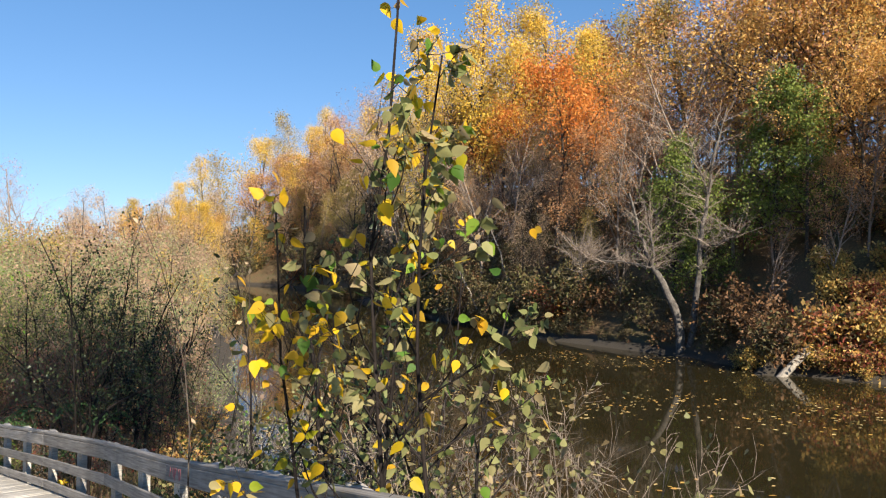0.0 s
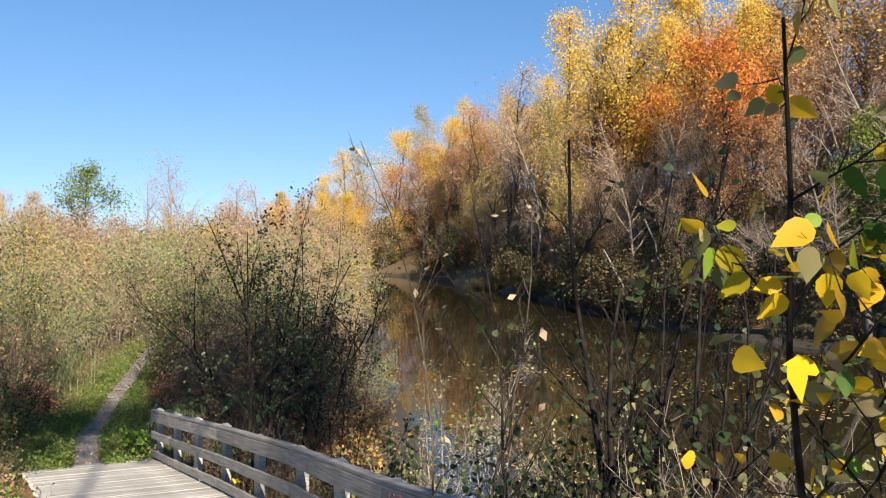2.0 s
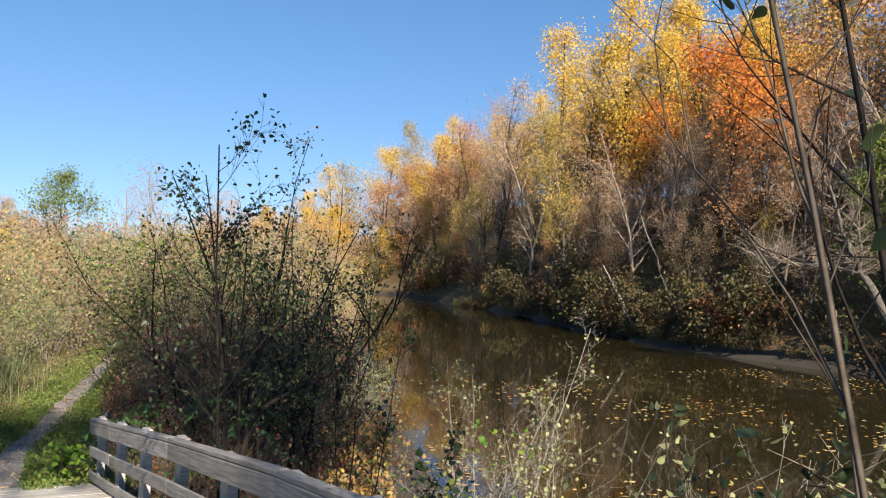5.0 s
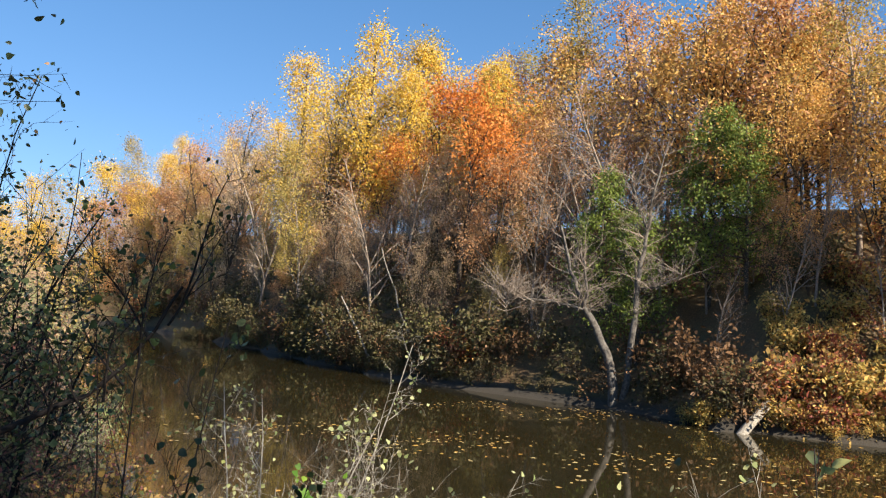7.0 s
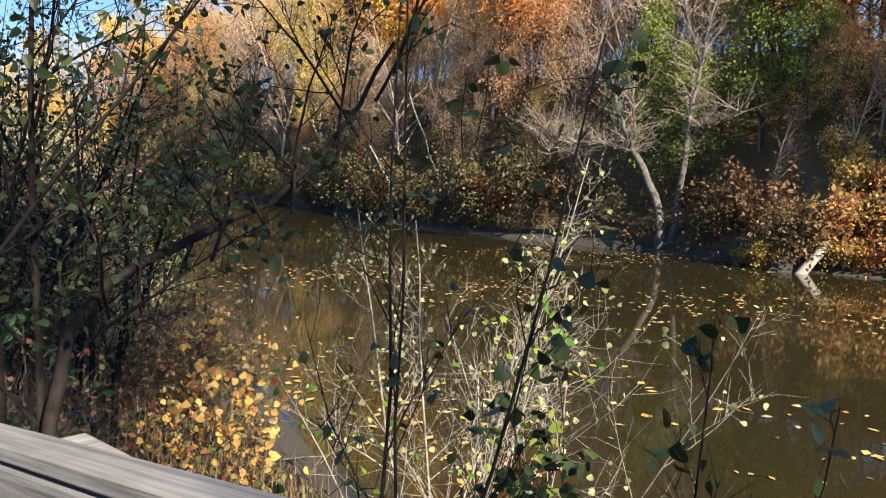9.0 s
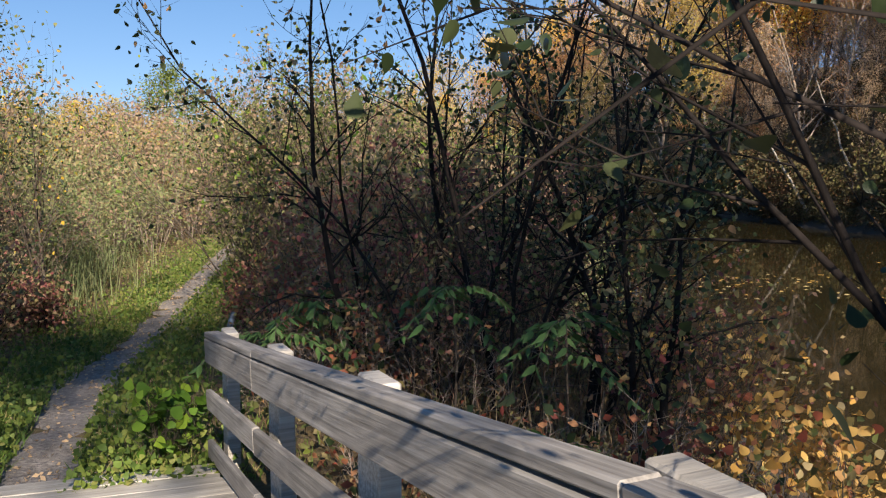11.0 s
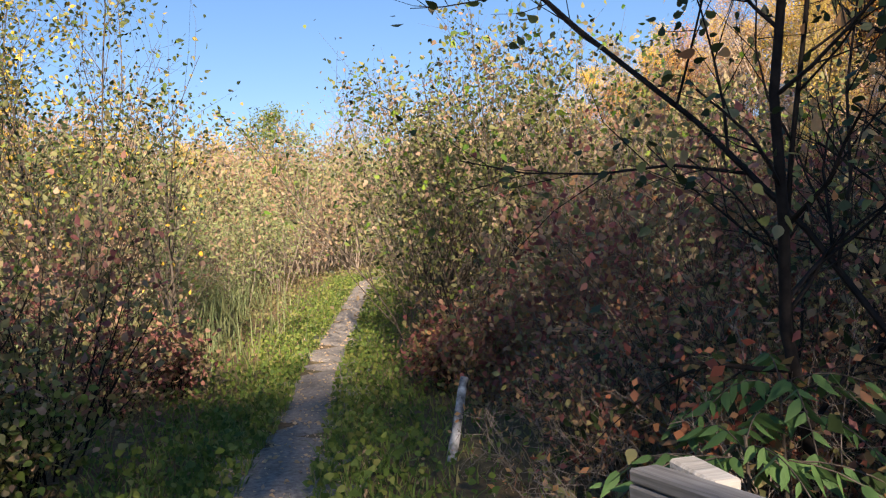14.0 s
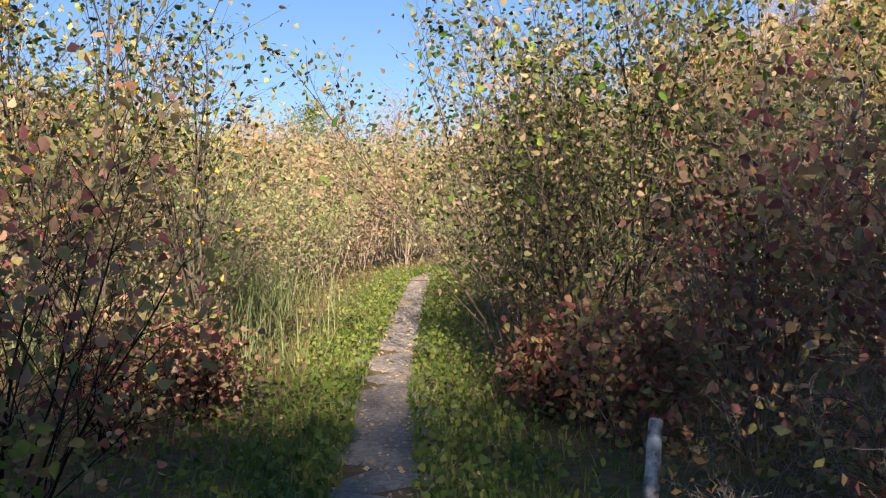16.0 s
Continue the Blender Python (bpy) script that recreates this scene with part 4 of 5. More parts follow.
bush("alder_sapling", 2.5, 12.0, rise(2.5, 12.0, 3.6), M_BARK_DARK, L_DARK, 238, 190, 0.046, 0.04, "young alder with dark rounded leaves", "sapling", r=0.014, form="heart", wide=0.5, stems=3, splay=0.12, kids=(9, 4), ratio=(0.24, 0.5), start=0.25)
# upright shoots in front of the water
for k, (x, y, top) in enumerate(((3.1, 8.35, 3.3), (3.5, 7.85, 3.65), (3.3, 8.1, 3.2), (3.8, 7.9, 3.05), (4.0, 7.7, 3.2), (3.6, 8.0, 2.95))):
    bush("willow_shoot", x, y, rise(x, y, top), M_BARK, L_SILVER, 560 + k, 34, 0.06, 0.015, "upright brown shoot with sparse yellow green leaves", "sapling", r=0.011, stems=2, splay=0.16, kids=(6, 2), ang=(32, 40), ratio=(0.2, 0.4), start=0.5, wide=0.34, form="heart", lift=0.08)
# pale bush in the shallows
bush("pale_bush", 5.3, 14.6, 5.0, M_BARK_PALE, L_SILVER, 240, 480, 0.044, 0.05, "pale grey twiggy bush with sparse green leaves by the water", stems=4, splay=0.18, kids=(10, 6, 3), ang=(45, 50, 50), ratio=(0.28, 0.45, 0.5), start=0.3, r=0.026, z=-1.45, wide=0.6, form="heart", lean=(0.08, 0.06))
bush("pale_bush", 5.9, 14.2, 3.6, M_BARK_PALE, L_SILVER, 241, 200, 0.052, 0.06, "pale grey twiggy bush with sparse green leaves by the water", stems=5, splay=0.3, kids=(9, 5), ang=(45, 50), start=0.3, r=0.014, wide=0.6, form="heart", z=-1.5)
bush("pale_bush", 4.4, 13.6, 2.9, M_BARK_PALE, L_GREEN, 242, 90, 0.06, 0.06, "pale grey twiggy bush with sparse green leaves by the water", stems=4, splay=0.25, kids=(8, 5), ang=(45, 50), start=0.35, r=0.012, wide=0.6, form="heart")
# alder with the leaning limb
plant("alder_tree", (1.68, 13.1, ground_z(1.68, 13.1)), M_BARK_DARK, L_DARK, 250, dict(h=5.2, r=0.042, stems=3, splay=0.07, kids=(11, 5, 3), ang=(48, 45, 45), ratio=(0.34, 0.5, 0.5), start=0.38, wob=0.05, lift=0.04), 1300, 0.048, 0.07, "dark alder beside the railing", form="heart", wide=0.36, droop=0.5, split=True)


def arching_limb(way, seed):
    """A trunk that arches out over the water, with upright shoots along it."""
    g = np.random.default_rng(seed)
    way = np.array(way, float)
    pts = np.stack([np.interp(np.linspace(0, len(way) - 1, 23), np.arange(len(way)), way[:, c]) for c in range(3)], 1)
    for _ in range(4):
        pts[1:-1] = (pts[:-2] + 2 * pts[1:-1] + pts[2:]) / 4
    pts[4:, :] += g.normal(0, 0.012, (19, 3))
    rad = np.linspace(0.040, 0.010, 23)
    segs = [(*pts[k], *pts[k + 1], rad[k], rad[k + 1]) for k in range(22)]
    ends = []
    for k in range(9, 23):
        sg, en, _ = grow(g, g.uniform(0.5, 1.1), 0.010, kids=(6, 3), ang=(45, 45), ratio=(0.4, 0.5), start=0.2, wob=0.08, lean=(g.normal(0, 0.6), g.normal(0, 0.6)))
        segs += [(*(r[:3] + pts[k]), *(r[3:6] + pts[k]), r[6], r[7]) for r in sg]
        ends.append(np.concatenate([en[:, :3] + pts[k], en[:, 3:]], 1))
    root = new("arching_alder")
    root.matrix_basis = pose(*way[0])
    v, f = tubes(segs, 6)
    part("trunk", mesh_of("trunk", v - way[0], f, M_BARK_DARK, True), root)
    v, f = foliage(g, np.concatenate(ends), 520, 0.048, 0.05, 0.5, 0.36, "heart")
    part("foliage", mesh_of("foliage", v - way[0], f, L_DARK), root)
    return tagged(root, "dark alder trunk arching out over the pond", "tree")


arching_limb([(1.76, 13.12, ground_z(1.76, 13.12) - 0.1), (1.74, 13.15, 1.0), (1.78, 13.2, 1.8), (2.06, 13.45, 2.22), (2.74, 13.45, 2.42), (3.1, 13.2, 2.75), (3.35, 13.0, 3.35)], 252)
bush("yellow_sprig", 1.42, 13.95, 0.95, M_BARK, L_BIRCH, 255, 26, 0.11, 0.04, "sprig of yellow leaves behind the railing", "weed", r=0.005, stems=3, splay=0.3, kids=(3,), ang=(50,), ratio=(0.35,), start=0.6, form="heart", wide=0.4, droop=0.9)
# faded spray paint on the top board
for k, (dy, tilt, tall) in enumerate(((0.0, 12, 0.10), (0.09, -20, 0.11), (0.19, 35, 0.09), (0.27, 5, 0.12), (0.36, -30, 0.09), (0.46, 18, 0.10))):
    p = rail_at(6.5 + dy)
    s = rail_at(6.9) - rail_at(6.3)
    ob = part("paint_mark", bm_mesh("paint_mark", board(0.004, 0.022, tall, 0.001), M_PAINT), railing, "faded red spray paint stroke")
    ob.matrix_basis = pose(p.x - 0.0245, 6.5 + dy, p.z - 0.075, tilt, 0, math.degrees(math.atan2(s.y, s.x)) - 90)
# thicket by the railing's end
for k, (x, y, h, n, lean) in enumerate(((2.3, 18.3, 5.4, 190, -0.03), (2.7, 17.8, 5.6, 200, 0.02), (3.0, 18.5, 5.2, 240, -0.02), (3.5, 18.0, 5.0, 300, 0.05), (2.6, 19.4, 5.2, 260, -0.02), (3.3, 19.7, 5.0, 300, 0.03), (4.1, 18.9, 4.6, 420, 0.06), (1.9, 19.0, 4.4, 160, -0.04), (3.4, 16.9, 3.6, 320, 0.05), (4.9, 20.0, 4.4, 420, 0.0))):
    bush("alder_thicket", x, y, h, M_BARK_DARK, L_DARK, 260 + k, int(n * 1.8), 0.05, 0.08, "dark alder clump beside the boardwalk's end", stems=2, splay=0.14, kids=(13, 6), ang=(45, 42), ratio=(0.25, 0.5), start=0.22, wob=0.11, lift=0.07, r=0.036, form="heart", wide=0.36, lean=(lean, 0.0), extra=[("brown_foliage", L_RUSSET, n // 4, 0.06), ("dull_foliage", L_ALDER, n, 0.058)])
for k, (x, y, h) in enumerate(((1.9, 19.3, 1.5), (2.6, 18.7, 1.7), (3.4, 19.2, 2.1), (4.4, 20.2, 2.4), (2.2, 20.5, 1.9), (3.0, 20.6, 2.3), (5.3, 19.4, 2.3), (4.9, 18.4, 2.0), (1.5, 20.6, 1.1), (3.9, 17.4, 1.8))):
    bush("dogwood_bush", x, y, h, M_BARK, L_WINE, 520 + k, 650, 0.055, 0.1, "tangled dull wine red bush under the alders", stems=13, splay=0.4, kids=(10, 5), start=0.1, r=0.009, wide=0.6, extra=[("green_foliage", L_DULL, 350, 0.055)])
for k, (x, y, h) in enumerate(((4.6, 17.6, 1.9), (5.0, 19.0, 1.6), (4.3, 16.2, 1.5), (5.6, 20.6, 1.5))):
    bush("golden_bush", x, y, h, M_BARK, L_GOLD, 270 + k, 420, 0.07, 0.1, "low bush with golden and orange leaves above the water", stems=9, splay=0.45, start=0.1, r=0.012, form="heart", extra=[("green_foliage", L_ALDER, 200, 0.06), ("russet_foliage", L_RED, 110, 0.065)])
for k, (x, y, h) in enumerate(((1.6, 18.6, 1.4), (1.7, 16.4, 1.2), (2.4, 15.7, 1.4), (1.9, 20.0, 1.4), (2.6, 21.0, 1.6))):
    bush("bramble", x, y, h, M_BARK_GREY, L_RED, 280 + k, 600, 0.06, 0.1, "tangled bramble with brown and wine red leaves", stems=14, splay=0.6, start=0.1, r=0.007, lift=0.0, kids=(7, 4), extra=[("green_foliage", L_DARK, 160, 0.09)], wide=0.62)
# compound-leaved saplings at the railing
def leaflet(seed):
    v, f = blades(np.random.default_rng(seed), np.zeros((1, 3)), np.array([[40.0, 0, 0]]), 0.105, 0.2, "heart")
    return mesh_of("leaflet", v, f, L_SUMAC)


LEAFLETS = [leaflet(k) for k in range(3)]


def sumac_sprout(x, y, top, seed, fronds=9, reach=0.55):
    """A thin stem crowned by arching fronds, each a rachis with pairs of drooping leaflets."""
    g = np.random.default_rng(seed)
    z = ground_z(x, y)
    h = top - z
    root = new("sumac_sprout")
    root.matrix_basis = pose(x, y, z)
    segs = [(0, 0, -0.1, 0.02, 0, h * 0.5, 0.012, 0.010), (0.02, 0, h * 0.5, 0, 0.02, h * 0.92, 0.010, 0.006)]
    v, f = tubes(segs, 5)
    part("stem", mesh_of("stem", v, f, M_BARK, True), root)
    for k in range(fronds):
        a = 2 * math.pi * (k + g.uniform(0, 0.7)) / fronds
        out = np.array([math.cos(a), math.sin(a), 0])
        n = 8
        t = np.linspace(0, 1, n + 1)
        rach = np.array([0, 0.02, h * g.uniform(0.72, 0.92)]) + out * (t * reach * g.uniform(0.7, 1.15))[:, None] + np.array([0, 0, 1.0]) * (0.28 * t - 0.42 * t ** 2)[:, None]
        v, f = tubes([(*rach[j], *rach[j + 1], 0.003, 0.003) for j in range(n)], 4)
        frond = part("frond", mesh_of("frond", v, f, M_BARK, True), root)
        for j in range(1, n + 1):
            for sgn in (-1, 1):
                d = Vector(np.array([-out[1], out[0], 0]) * sgn * 0.9 + out * 0.55 + [0, 0, -0.75] + g.normal(0, 0.18, 3))
                leaf = part("leaflet", LEAFLETS[(j + k) % 3], frond)
                leaf.matrix_basis = Matrix.Translation(rach[j]) @ d.to_track_quat("X", "Z").to_matrix().to_4x4() @ Matrix.Scale(g.uniform(0.7, 1.15), 4)
    return tagged(root, "young sumac with drooping green compound leaves by the railing", "sapling")


for k, (x, y, top, n) in enumerate(((1.0, 18.2, 1.38, 9), (1.4, 18.6, 1.5, 8), (2.2, 17.6, 1.7, 8), (2.75, 16.9, 1.6, 9), (1.75, 15.2, 1.4, 8))):
    sumac_sprout(x, y, top, 290 + k, n)
# dead canes between the stick and the bushes
for k, (x, y, h) in enumerate(((1.1, 20.9, 0.8), (1.5, 20.2, 1.0), (1.9, 21.2, 1.1), (1.25, 19.5, 0.9), (2.3, 18.2, 1.5), (2.0, 16.9, 1.5), (2.8, 19.6, 1.3), (1.6, 22.0, 0.9))):
    bush("dead_canes", x, y, h, M_BARK_GREY, L_RUSSET, 600 + k, 60, 0.05, 0.06, "tangle of dry grey canes with few withered leaves", stems=12, splay=0.9, kids=(6, 3), ang=(50, 50), ratio=(0.5, 0.5), start=0.1, r=0.006, lift=-0.06, wob=0.12)
bush("bright_weed", 0.22, 18.25, 0.75, M_BARK, L_GREEN, 295, 130, 0.09, 0.05, "bright green weed beside the last railing post", "weed", stems=7, splay=0.35, r=0.006, form="heart", start=0.2)

# ---- along the path ----
for k, (x, y, h, n) in enumerate(((1.75, 25.0, 4.5, 1500), (2.9, 24.3, 4.2, 1500), (1.35, 26.2, 4.2, 1300), (1.75, 27.0, 4.0, 1300), (3.6, 26.0, 4.6, 1500), (2.6, 28.5, 4.2, 1200), (4.4, 23.6, 3.8, 1300))):
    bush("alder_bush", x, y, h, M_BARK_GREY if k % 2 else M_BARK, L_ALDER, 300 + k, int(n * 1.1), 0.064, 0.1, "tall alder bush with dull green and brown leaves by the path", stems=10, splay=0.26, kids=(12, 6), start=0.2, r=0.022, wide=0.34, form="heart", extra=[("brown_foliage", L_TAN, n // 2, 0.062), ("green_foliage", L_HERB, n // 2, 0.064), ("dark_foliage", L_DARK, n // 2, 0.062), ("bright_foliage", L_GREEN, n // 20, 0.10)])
for k, (x, y, h) in enumerate(((2.5, 22.0, 2.5), (3.2, 21.2, 2.7), (2.2, 23.2, 2.2), (4.2, 21.8, 3.0), (3.4, 22.8, 2.9), (5.2, 22.6, 2.8), (1.6, 23.9, 1.3), (1.3, 25.2, 1.0))):
    bush("dogwood_bush", x, y, h, M_BARK if k % 2 else M_BARK_GREY, L_WINE, 310 + k, 1100, 0.072, 0.11, "wine red dogwood bush in the shade", stems=12, splay=0.35, kids=(9, 5), start=0.15, r=0.012, wide=0.38, form="heart", extra=[("russet_foliage", L_RUSSET, 160, 0.07), ("green_foliage", L_DULL, 320, 0.07)])
for k, (x, y, h, leaf) in enumerate(((-2.25, 21.9, 2.3, L_WINE), (-2.3, 24.4, 1.3, L_WINE), (-3.4, 23.8, 2.0, L_WINE), (-3.2, 21.6, 1.8, L_HERB), (-3.0, 20.0, 1.6, L_HERB), (-1.9, 25.6, 0.9, L_WINE), (-2.2, 26.7, 0.8, L_WINE), (-2.3, 21.4, 1.0, L_HERB), (-2.6, 19.2, 1.0, L_HERB))):
    bush("dogwood_bush" if leaf is L_WINE else "verge_bush", x, y, h, M_BARK_DARK, leaf, 320 + k, 760, 0.062, 0.11, "dark red dogwood bush beside the path" if leaf is L_WINE else "dark green leafy bush in the path's shade", stems=10, splay=0.4, start=0.15, r=0.012, wide=0.38, form="heart", extra=[("green_foliage", L_DULL, 420, 0.066), ("tan_foliage", L_TAN, 160, 0.062)])
for k, (x, y, h) in enumerate(((-2.75, 25.2, 5.2), (-3.6, 24.4, 5.4), (-3.9, 28.2, 5.6), (-4.6, 26.6, 5.6), (-1.95, 26.2, 4.2))):
    bush("poplar_sapling", x, y, h, M_BARK, L_ALDER if k != 2 else Y_POPLAR, 330 + k, 520, 0.066, 0.09, "tall thin sapling with yellow green leaves", "sapling", stems=4, splay=0.12, kids=(12, 5), start=0.25, r=0.024, wide=0.36, form="heart", extra=[("dark_foliage", L_DARK, 420, 0.066), ("green_foliage", L_HERB, 300, 0.066), ("yellow_foliage", Y_POPLAR if k > 1 else Y_OLIVE, 120 if k != 3 else 900, 0.066)])
for k, (x, y, h, leaf) in enumerate(((-2.7, 18.6, 1.5, L_DULL), (-3.1, 16.8, 1.8, L_ALDER), (-2.5, 15.4, 1.5, L_WINE), (-2.0, 15.6, 0.8, L_GREEN), (-1.8, 14.0, 0.8, L_GREEN), (-2.2, 17.2, 0.8, L_ALDER), (-3.9, 19.5, 2.2, L_DULL), (-4.2, 14.0, 2.6, L_DULL), (-2.3, 12.4, 1.3, L_ALDER), (-1.9, 13.0, 0.9, L_WINE), (-2.9, 13.6, 1.8, L_DULL), (-2.0, 11.4, 1.0, L_DULL), (-2.6, 10.4, 1.6, L_ALDER), (-2.3, 16.3, 1.2, L_HERB))):
    bush("verge_bush", x, y, h, M_BARK, leaf, 340 + k, 800, 0.052, 0.1, "leafy bush at the edge of the boardwalk", stems=10, splay=0.45, start=0.15, r=0.01, wide=0.62, extra=[("brown_foliage", L_TAN, 200, 0.06), ("red_foliage", L_WINE, 200, 0.05)])
for k, (x, y, top, leaf) in enumerate(((-1.62, 11.9, 2.1, L_GREEN), (-1.7, 10.9, 2.0, L_ALDER), (-1.85, 13.2, 1.75, L_GREEN), (-2.1, 12.2, 2.2, L_ALDER), (-1.95, 14.4, 1.5, L_WINE))):
    bush("verge_bush", x, y, rise(x, y, top), M_BARK, leaf, 540 + k, 420, 0.055, 0.07, "fresh leafy bush at the edge of the boardwalk", stems=7, splay=0.3, start=0.2, r=0.009, wide=0.6, form="heart", extra=[("tan_foliage", L_TAN, 120, 0.05)])

# white birch stick beside the path
stick, p = [], np.array([0.60, 21.45, 0.05])
d = unit(np.array([0.22, 0.40, 0.62]))
for k in range(7):
    q = p + d * 0.125 + [0.004 * (-1) ** k, 0, 0]
    stick.append((*p, *q, 0.042 - 0.001 * k, 0.041 - 0.001 * k))
    p = q
v, f = tubes(stick, 9)
tagged(new("birch_stick", mesh_of("birch_stick", v, f, M_BIRCH, True)), "white birch pole stuck in the ground by the path", "stick")

# ---- meadow thickets and skyline ----
for k in range(3):
    proto("tanbush%d" % k, "meadow_bush", M_BARK_GREY, L_TAN, 400 + k, dict(h=3.4, r=0.022, stems=7, splay=0.35, segs_n=(5, 3, 1), kids=(7, 4), ang=(38, 42), ratio=(0.4, 0.5), start=0.12, wob=0.08, lift=0.05), 1500, 0.095, 0.15, "tan autumn bush of the overgrown meadow", "bush", names=("branchwork", "foliage"))
    proto("willow%d" % k, "willow_bush", M_BARK_GREY, L_WILLOW, 410 + k, dict(h=3.0, r=0.02, stems=7, splay=0.35, segs_n=(5, 3, 1), kids=(7, 4), ang=(35, 42), ratio=(0.4, 0.5), start=0.12, wob=0.08, lift=0.06), 1700, 0.105, 0.14, "grey green willow bush of the overgrown meadow", "bush", names=("branchwork", "foliage"), wide=0.3)
    proto("yellowbush%d" % k, "meadow_bush", M_BARK_GREY, Y_OLIVE, 420 + k, dict(h=3.6, r=0.022, stems=6, splay=0.28, segs_n=(5, 3, 1), kids=(7, 4), ang=(38, 42), ratio=(0.4, 0.5), start=0.15, wob=0.08, lift=0.05), 1400, 0.10, 0.15, "yellowing bush of the overgrown meadow", "bush", names=("branchwork", "foliage"))
mrng = np.random.default_rng(12)
spots, taken, tries = [], [], 0
while len(spots) < 270 and tries < 9000:
    tries += 1
    y = 24 + 90 * mrng.uniform(0, 1) ** 1.7
    x = mrng.uniform(-5 - (y - 20) * 0.36, np.interp(y, [24, 38, 53, 84, 130], [5.8, 10, 15, 22, 38]))
    tr = np.interp(y, [p[1] for p in TRACK], [p[0] for p in TRACK])
    if y < 46 and -2.3 < x - tr < 1.7 or float(pond_distance(np.array([x]), np.array([y]))[0]) < 0.8:
        continue
    if x < -1 and x > -4.6 and y < 28 or y < 29 and 1 < x < 5:
        continue
    gap = 1.3 if y < 42 else 2.0
    if any((x - a) ** 2 + (y - b) ** 2 < gap * gap for a, b in taken):
        continue
    taken.append((x, y))
    kind = ["tanbush", "tanbush", "tanbush", "willow", "willow", "willow", "tanbush", "yellowbush"][mrng.integers(8)] + str(mrng.integers(3))
    if y < 40 and x < 7 and mrng.uniform() < 0.6:
        kind = "willow" + kind[-1]
    spots.append((kind, x, y, mrng.uniform(0.7, 1.05) * np.interp(y, [24, 30, 40, 60, 90], [0.85, 1.15, 1.75, 2.1, 2.5]), mrng.uniform(0, 360)))
for k, (x, y, s) in enumerate(((-2.5, 28.2, 0.75), (-3.3, 29.6, 0.9), (-2.3, 31.0, 0.8), (-4.2, 28.6, 1.0), (-3.4, 32.4, 1.0), (-1.6, 33.6, 0.9), (-2.2, 36.0, 1.25), (-4.6, 31.2, 1.35), (-0.7, 37.5, 1.15), (0.2, 41.0, 1.3), (2.0, 45.5, 1.3), (3.2, 47.8, 1.4), (0.6, 44.0, 1.5), (4.6, 49.5, 1.5), (2.7, 33.0, 1.1), (3.2, 36.0, 1.2), (4.6, 40.0, 1.3), (1.5, 48.5, 1.7))):
    spots.append(("willow%d" % (k % 3) if k % 3 else "tanbush%d" % (k % 2), x, y, s, k * 77))
for k in range(46):
    y = 24 + 120 * (k / 46) ** 1.2
    spots.append((("tanbush%d" if k % 2 else "willow%d") % (k % 3), np.interp(y, [22, 38, 53, 84, 140], [7.8, 12, 17, 25, 45]) - 0.6 - mrng.uniform(0, 2.5), y, np.interp(y, [24, 60, 140], [0.7, 1.3, 2.2]) * mrng.uniform(0.8, 1.2), k * 61))
# the meadow goes on beside the walk
for k in range(80):
    x, y = mrng.uniform(-30, -5.5), mrng.uniform(-14, 24)
    spots.append(((("tanbush%d", "willow%d", "yellowbush%d")[k % 3]) % (k % 2), x, y, mrng.uniform(0.55, 0.95), k * 43))
scatter_copies(protos, spots, "bushes of the meadow")

proto("fargreen", "poplar_tree", M_BARK, L_CEDAR, 430, dict(WIDE, h=15, r=0.2, start=0.15), 5200, 0.33, 0.5, "round green tree on the skyline")
spots = [("fargreen", -1.6, 122, 1.0, 0), ("bare0", 9, 121, 1.25, 40), ("bare1", 12, 123, 1.1, 100), ("bare2", 5.5, 124, 1.0, 10), ("brown0", 18, 122, 0.95, 0), ("brown1", 21, 124, 0.95, 90), ("brown2", 27, 119, 0.95, 50), ("poplar0", 36, 125, 0.75, 0), ("bare1", 31, 124, 1.0, 0), ("brown1", -10, 126, 0.8, 20), ("poplar1", -14, 120, 0.6, 20)]
for k in range(42):
    x = mrng.uniform(-70, 45)
    y = mrng.uniform(122, 150)
    if float(pond_distance(np.array([x]), np.array([y]))[0]) < 2:
        continue
    spots.append((["brown0", "brown1", "bare2", "olive0", "brown2", "russet0"][mrng.integers(6)], x, y, mrng.uniform(0.55, 0.85), mrng.uniform(0, 360)))
for k in range(34):
    x, y = mrng.uniform(22, 70), mrng.uniform(105, 205)
    if float(pond_distance(np.array([x]), np.array([y]))[0]) > 1.5 and x < np.interp(y, [100, 190, 205], [30, 60, 80]):
        spots.append((["brown0", "bare1", "olive1", "russet1", "gold1", "brown2"][k % 6], x, y, mrng.uniform(0.6, 0.9), k * 50))
for k in range(26):
    spots.append((["brown1", "poplar1", "russet2", "olive0"][k % 4], 40 + 2.2 * k, 197 + 7 * math.sin(k * 1.9), 0.85, k * 50))
for k in range(34):
    spots.append((["thicket0", "goldbush1", "thicket1", "willow1", "tanbush0"][k % 5], 56 + 1.3 * k, 193.5 + 2.5 * math.sin(k * 2.3), 2.6 + 0.8 * math.sin(k * 1.7), k * 40))
for k in range(16):
    spots.append((["poplar2", "brown0", "olive1", "russet1"][k % 4], 54 + 3 * k, 206 + 5 * math.sin(k * 2.3), 0.8 + 0.15 * math.sin(k * 1.3), k * 40))
scatter_copies(protos, spots, "trees of the skyline")

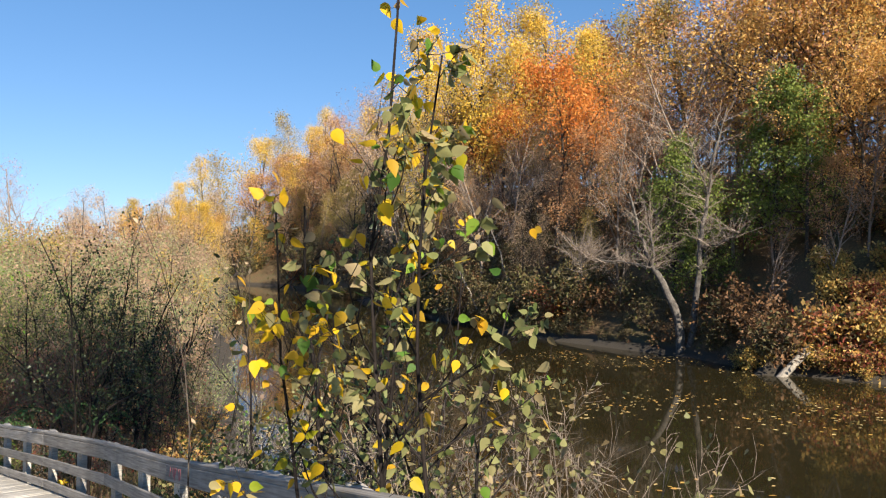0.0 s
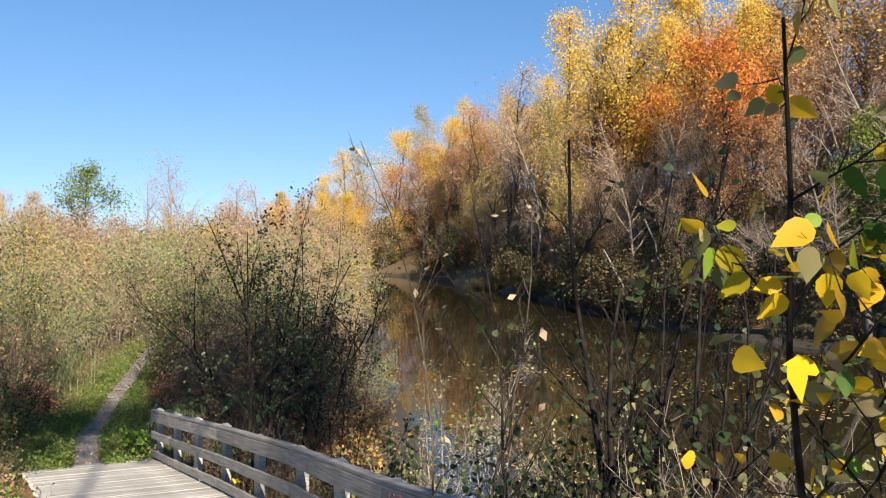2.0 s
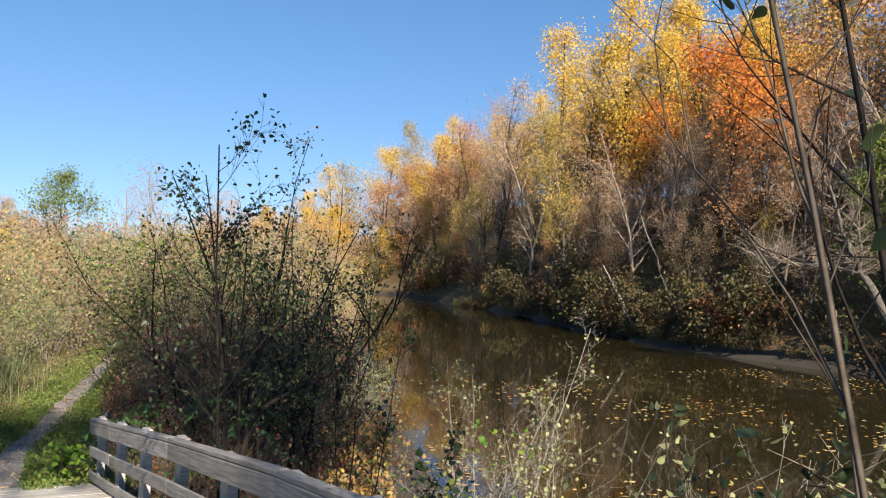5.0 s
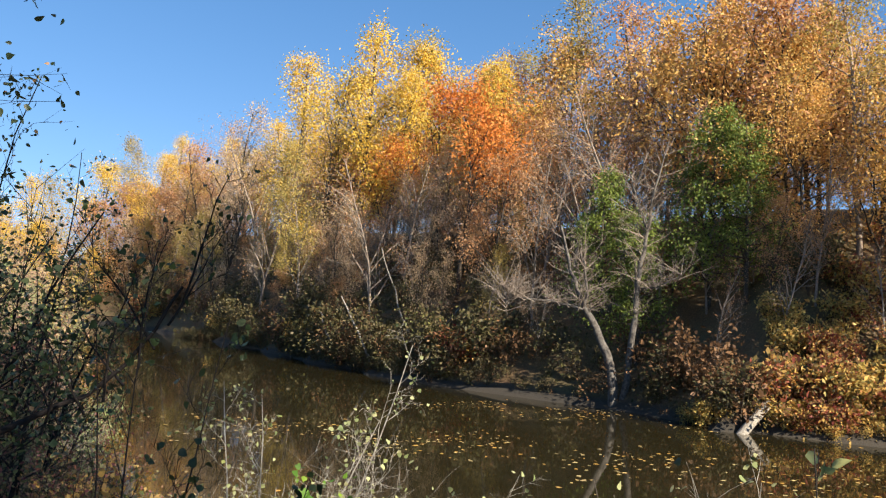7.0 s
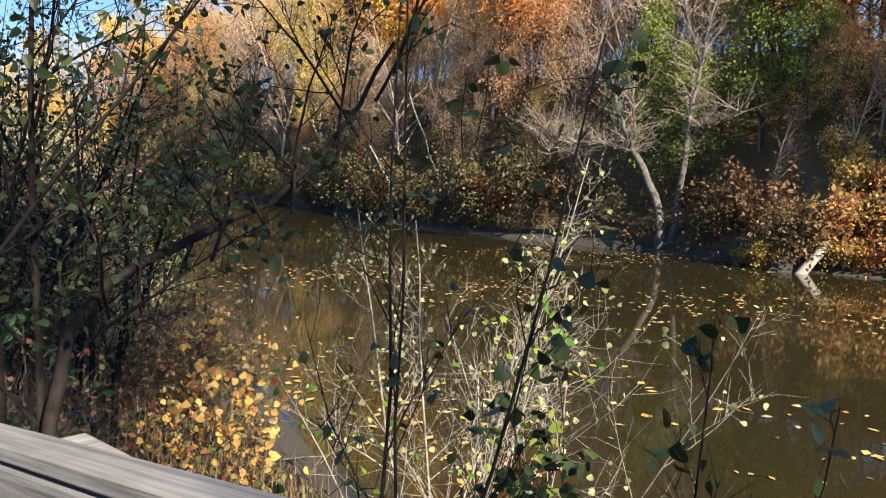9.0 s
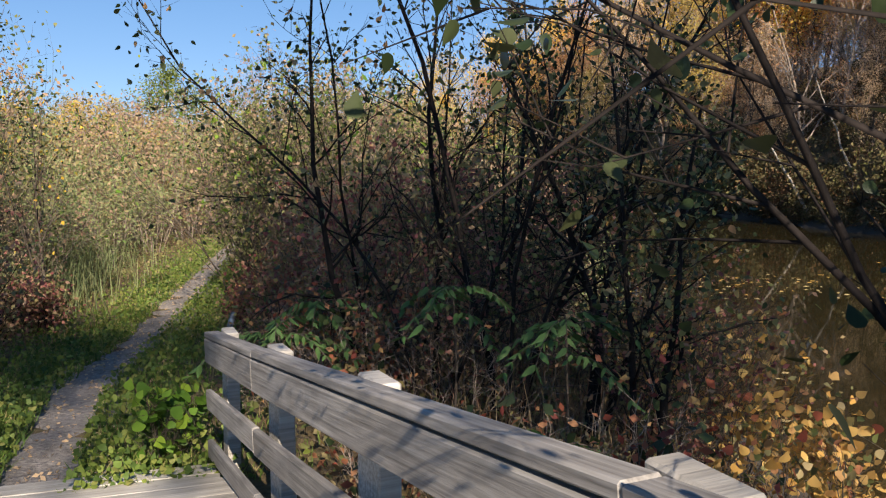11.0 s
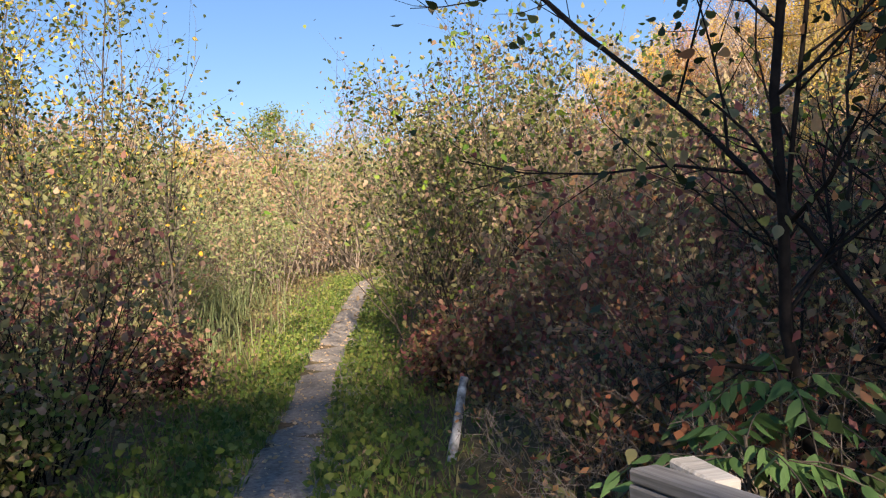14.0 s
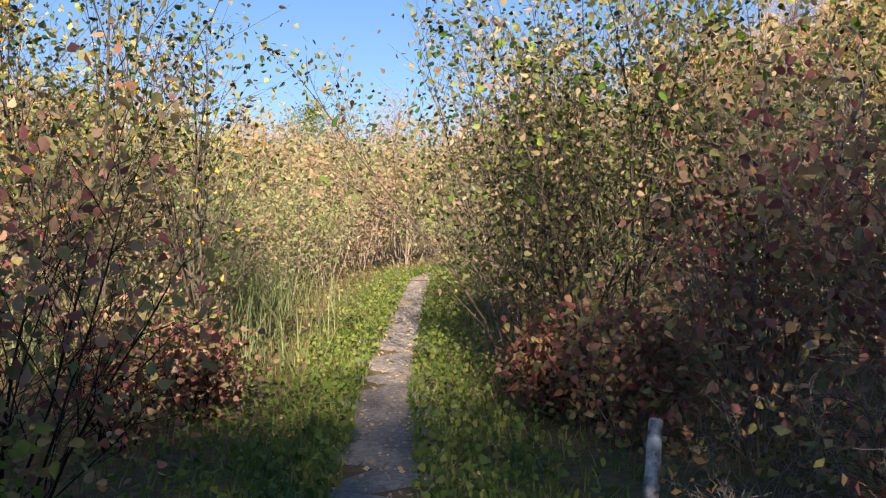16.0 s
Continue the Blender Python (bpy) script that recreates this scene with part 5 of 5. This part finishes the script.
# unseen tall trees added behind the walk, crowns flattened to shade the path's start
proto("highcrown", "tall_tree", M_BARK, L_RUSSET, 440, dict(h=22.0, r=0.15, kids=(22, 5, 3), ang=(80, 45, 40), ratio=(0.11, 0.5, 0.45), start=0.91, wob=0.02, lift=0.0, peak=0.0), 1550, 0.34, 0.36, "tall bare-stemmed tree with a flat russet crown")
spots = [("highcrown", -9.5 + 2.35 * k, -13 + 0.5 * math.sin(k * 2.1), (22.0 - ground_z(-9.5 + 2.35 * k, -13)) / 22.0, 50 * k) for k in range(6)]
scatter_copies(protos, spots, "tall trees behind the boardwalk")
# one more unseen tree, added to shade the alders past the railing
proto("broadcrown", "tall_tree", M_BARK, L_RUSSET, 441, dict(h=21.0, r=0.17, kids=(24, 5, 3), ang=(60, 45, 40), ratio=(0.10, 0.5, 0.45), start=0.58, wob=0.02, lift=0.02, peak=0.0), 2300, 0.32, 0.36, "unseen tall tree with a dense russet crown, added for shade")
scatter_copies(protos, [("broadcrown", 2.0, -10.5, (22.0 - ground_z(2.0, -10.5)) / 21.0, 20)], "tall trees behind the boardwalk")

# ---- grass, herbs and reeds ----
def field(name, rngseed, n, xy, tall, wide, material, label, category, droop=0.35, z0=0.0):
    g = np.random.default_rng(rngseed)
    x, y = xy(g, n)
    keep = pond_distance(x, y) > 0.2
    x, y = x[keep], y[keep]
    pts = np.stack([x, y, height(x, y) - 0.02 + z0], 1)
    m = len(x)
    L = tall * g.uniform(0.5, 1.3, m)[:, None]
    a = g.uniform(0, 2 * np.pi, m)
    out = np.stack([np.cos(a), np.sin(a), 0 * a], 1)
    side = np.stack([-np.sin(a), np.cos(a), 0 * a], 1) * wide * g.uniform(0.6, 1.3, m)[:, None]
    bend = out * L * droop * g.uniform(0.2, 1.6, m)[:, None]
    up = np.array([0, 0, 1.0])
    v = np.stack([pts - side * 0.5, pts + side * 0.5, pts + up * L * 0.6 + bend * 0.4 + side * 0.4, pts + up * L * 0.6 + bend * 0.4 - side * 0.4, pts + up * L + bend], 1).reshape(-1, 3)
    b = (np.arange(m) * 5)[:, None]
    f = np.concatenate([np.concatenate([b, b + 1, b + 2], 1), np.concatenate([b, b + 2, b + 3], 1), np.concatenate([b + 3, b + 2, b + 4], 1)])
    return tagged(new(name, mesh_of(name, v, f, material)), label, category, kind="stuff")


def verge(g, n):
    y = 17.6 + 34 * g.uniform(0, 1, n) ** 1.6
    t = np.interp(y, [p[1] for p in TRACK], [p[0] for p in TRACK])
    off = (0.24 + np.abs(g.normal(0, 0.64, n))) * np.where(g.uniform(0, 1, n) < 0.55, -1, 1)
    return t + off, y


def wild(g, n):
    y = 12 + 45 * g.uniform(0, 1, n) ** 1.4
    t = np.interp(y, [p[1] for p in TRACK], [p[0] for p in TRACK])
    off = (1.55 + np.abs(g.normal(0, 1.6, n))) * np.where(g.uniform(0, 1, n) < 0.6, -1, 1)
    return t + off, y


def reeds(g, n):
    return g.normal(-2.9, 0.9, n), g.uniform(26.8, 36, n)


field("verge_grass", 1, 26000, verge, 0.13, 0.014, L_GRASS, "short green grass along the footpath", "grass", 0.75)
field("dry_grass", 2, 8000, wild, 0.24, 0.008, L_STRAW, "dry straw and dead stalks among the bushes", "grass", 0.95)
field("reed_bed", 3, 2200, reeds, 0.9, 0.018, L_REED, "grey green reeds beside the footpath", "reeds", 0.6)


def herb_leaves(name, seed, n, xy, size, material, label):
    g = np.random.default_rng(seed)
    x, y = xy(g, n)
    keep = pond_distance(x, y) > 0.2
    x, y = x[keep], y[keep]
    pts = np.stack([x, y, height(x, y) + g.uniform(0.0, 0.28, len(x)) ** 1.2], 1)
    v, f = blades(g, pts, g.normal(0, 1, (len(x), 3)) + [0, 0, 0.2], size, 0.7, "heart")
    return tagged(new(name, mesh_of(name, v, f, material)), label, "plants", kind="stuff")


def trodden(g, n):
    y = 17.8 + 24 * g.uniform(0, 1, n) ** 1.4
    return np.interp(y, [p[1] for p in TRACK], [p[0] for p in TRACK]) + g.normal(0, 0.45, n), y


def litter(name, seed, n, xy, size, material, label, lift=0.035):
    g = np.random.default_rng(seed)
    x, y = xy(g, n)
    pts = np.stack([x, y, height(x, y) + lift], 1)
    d = g.normal(0, 1, (n, 3)) * [1, 1, 0.15]
    v, f = blades(g, pts, d * 3, size, 0.6)
    return tagged(new(name, mesh_of(name, v, f, material)), label, "leaves", kind="stuff")


litter("path_litter", 9, 2000, trodden, 0.045, L_BROWN, "small brown fallen leaves strewn on the footpath")
herb_leaves("green_herbs", 4, 15000, verge, 0.045, L_HERB, "low green herbs beside the footpath")
herb_leaves("ground_leaves", 5, 12000, wild, 0.05, L_ALDER, "low mixed herbs and fallen leaves under the bushes")


def bank(g, n):
    return g.uniform(1.7, 6.0, n), g.uniform(-4, 22, n)


herb_leaves("bank_herbs", 6, 9000, bank, 0.055, L_DULL, "low leafy growth on the bank below the boardwalk")
field("bank_grass", 7, 7000, bank, 0.5, 0.013, L_STRAW, "dry grass on the bank below the boardwalk", "grass", 0.5)

for key in sorted(unused):
    for ob in (*protos[key].children_recursive, protos[key]):
        bpy.data.objects.remove(ob)
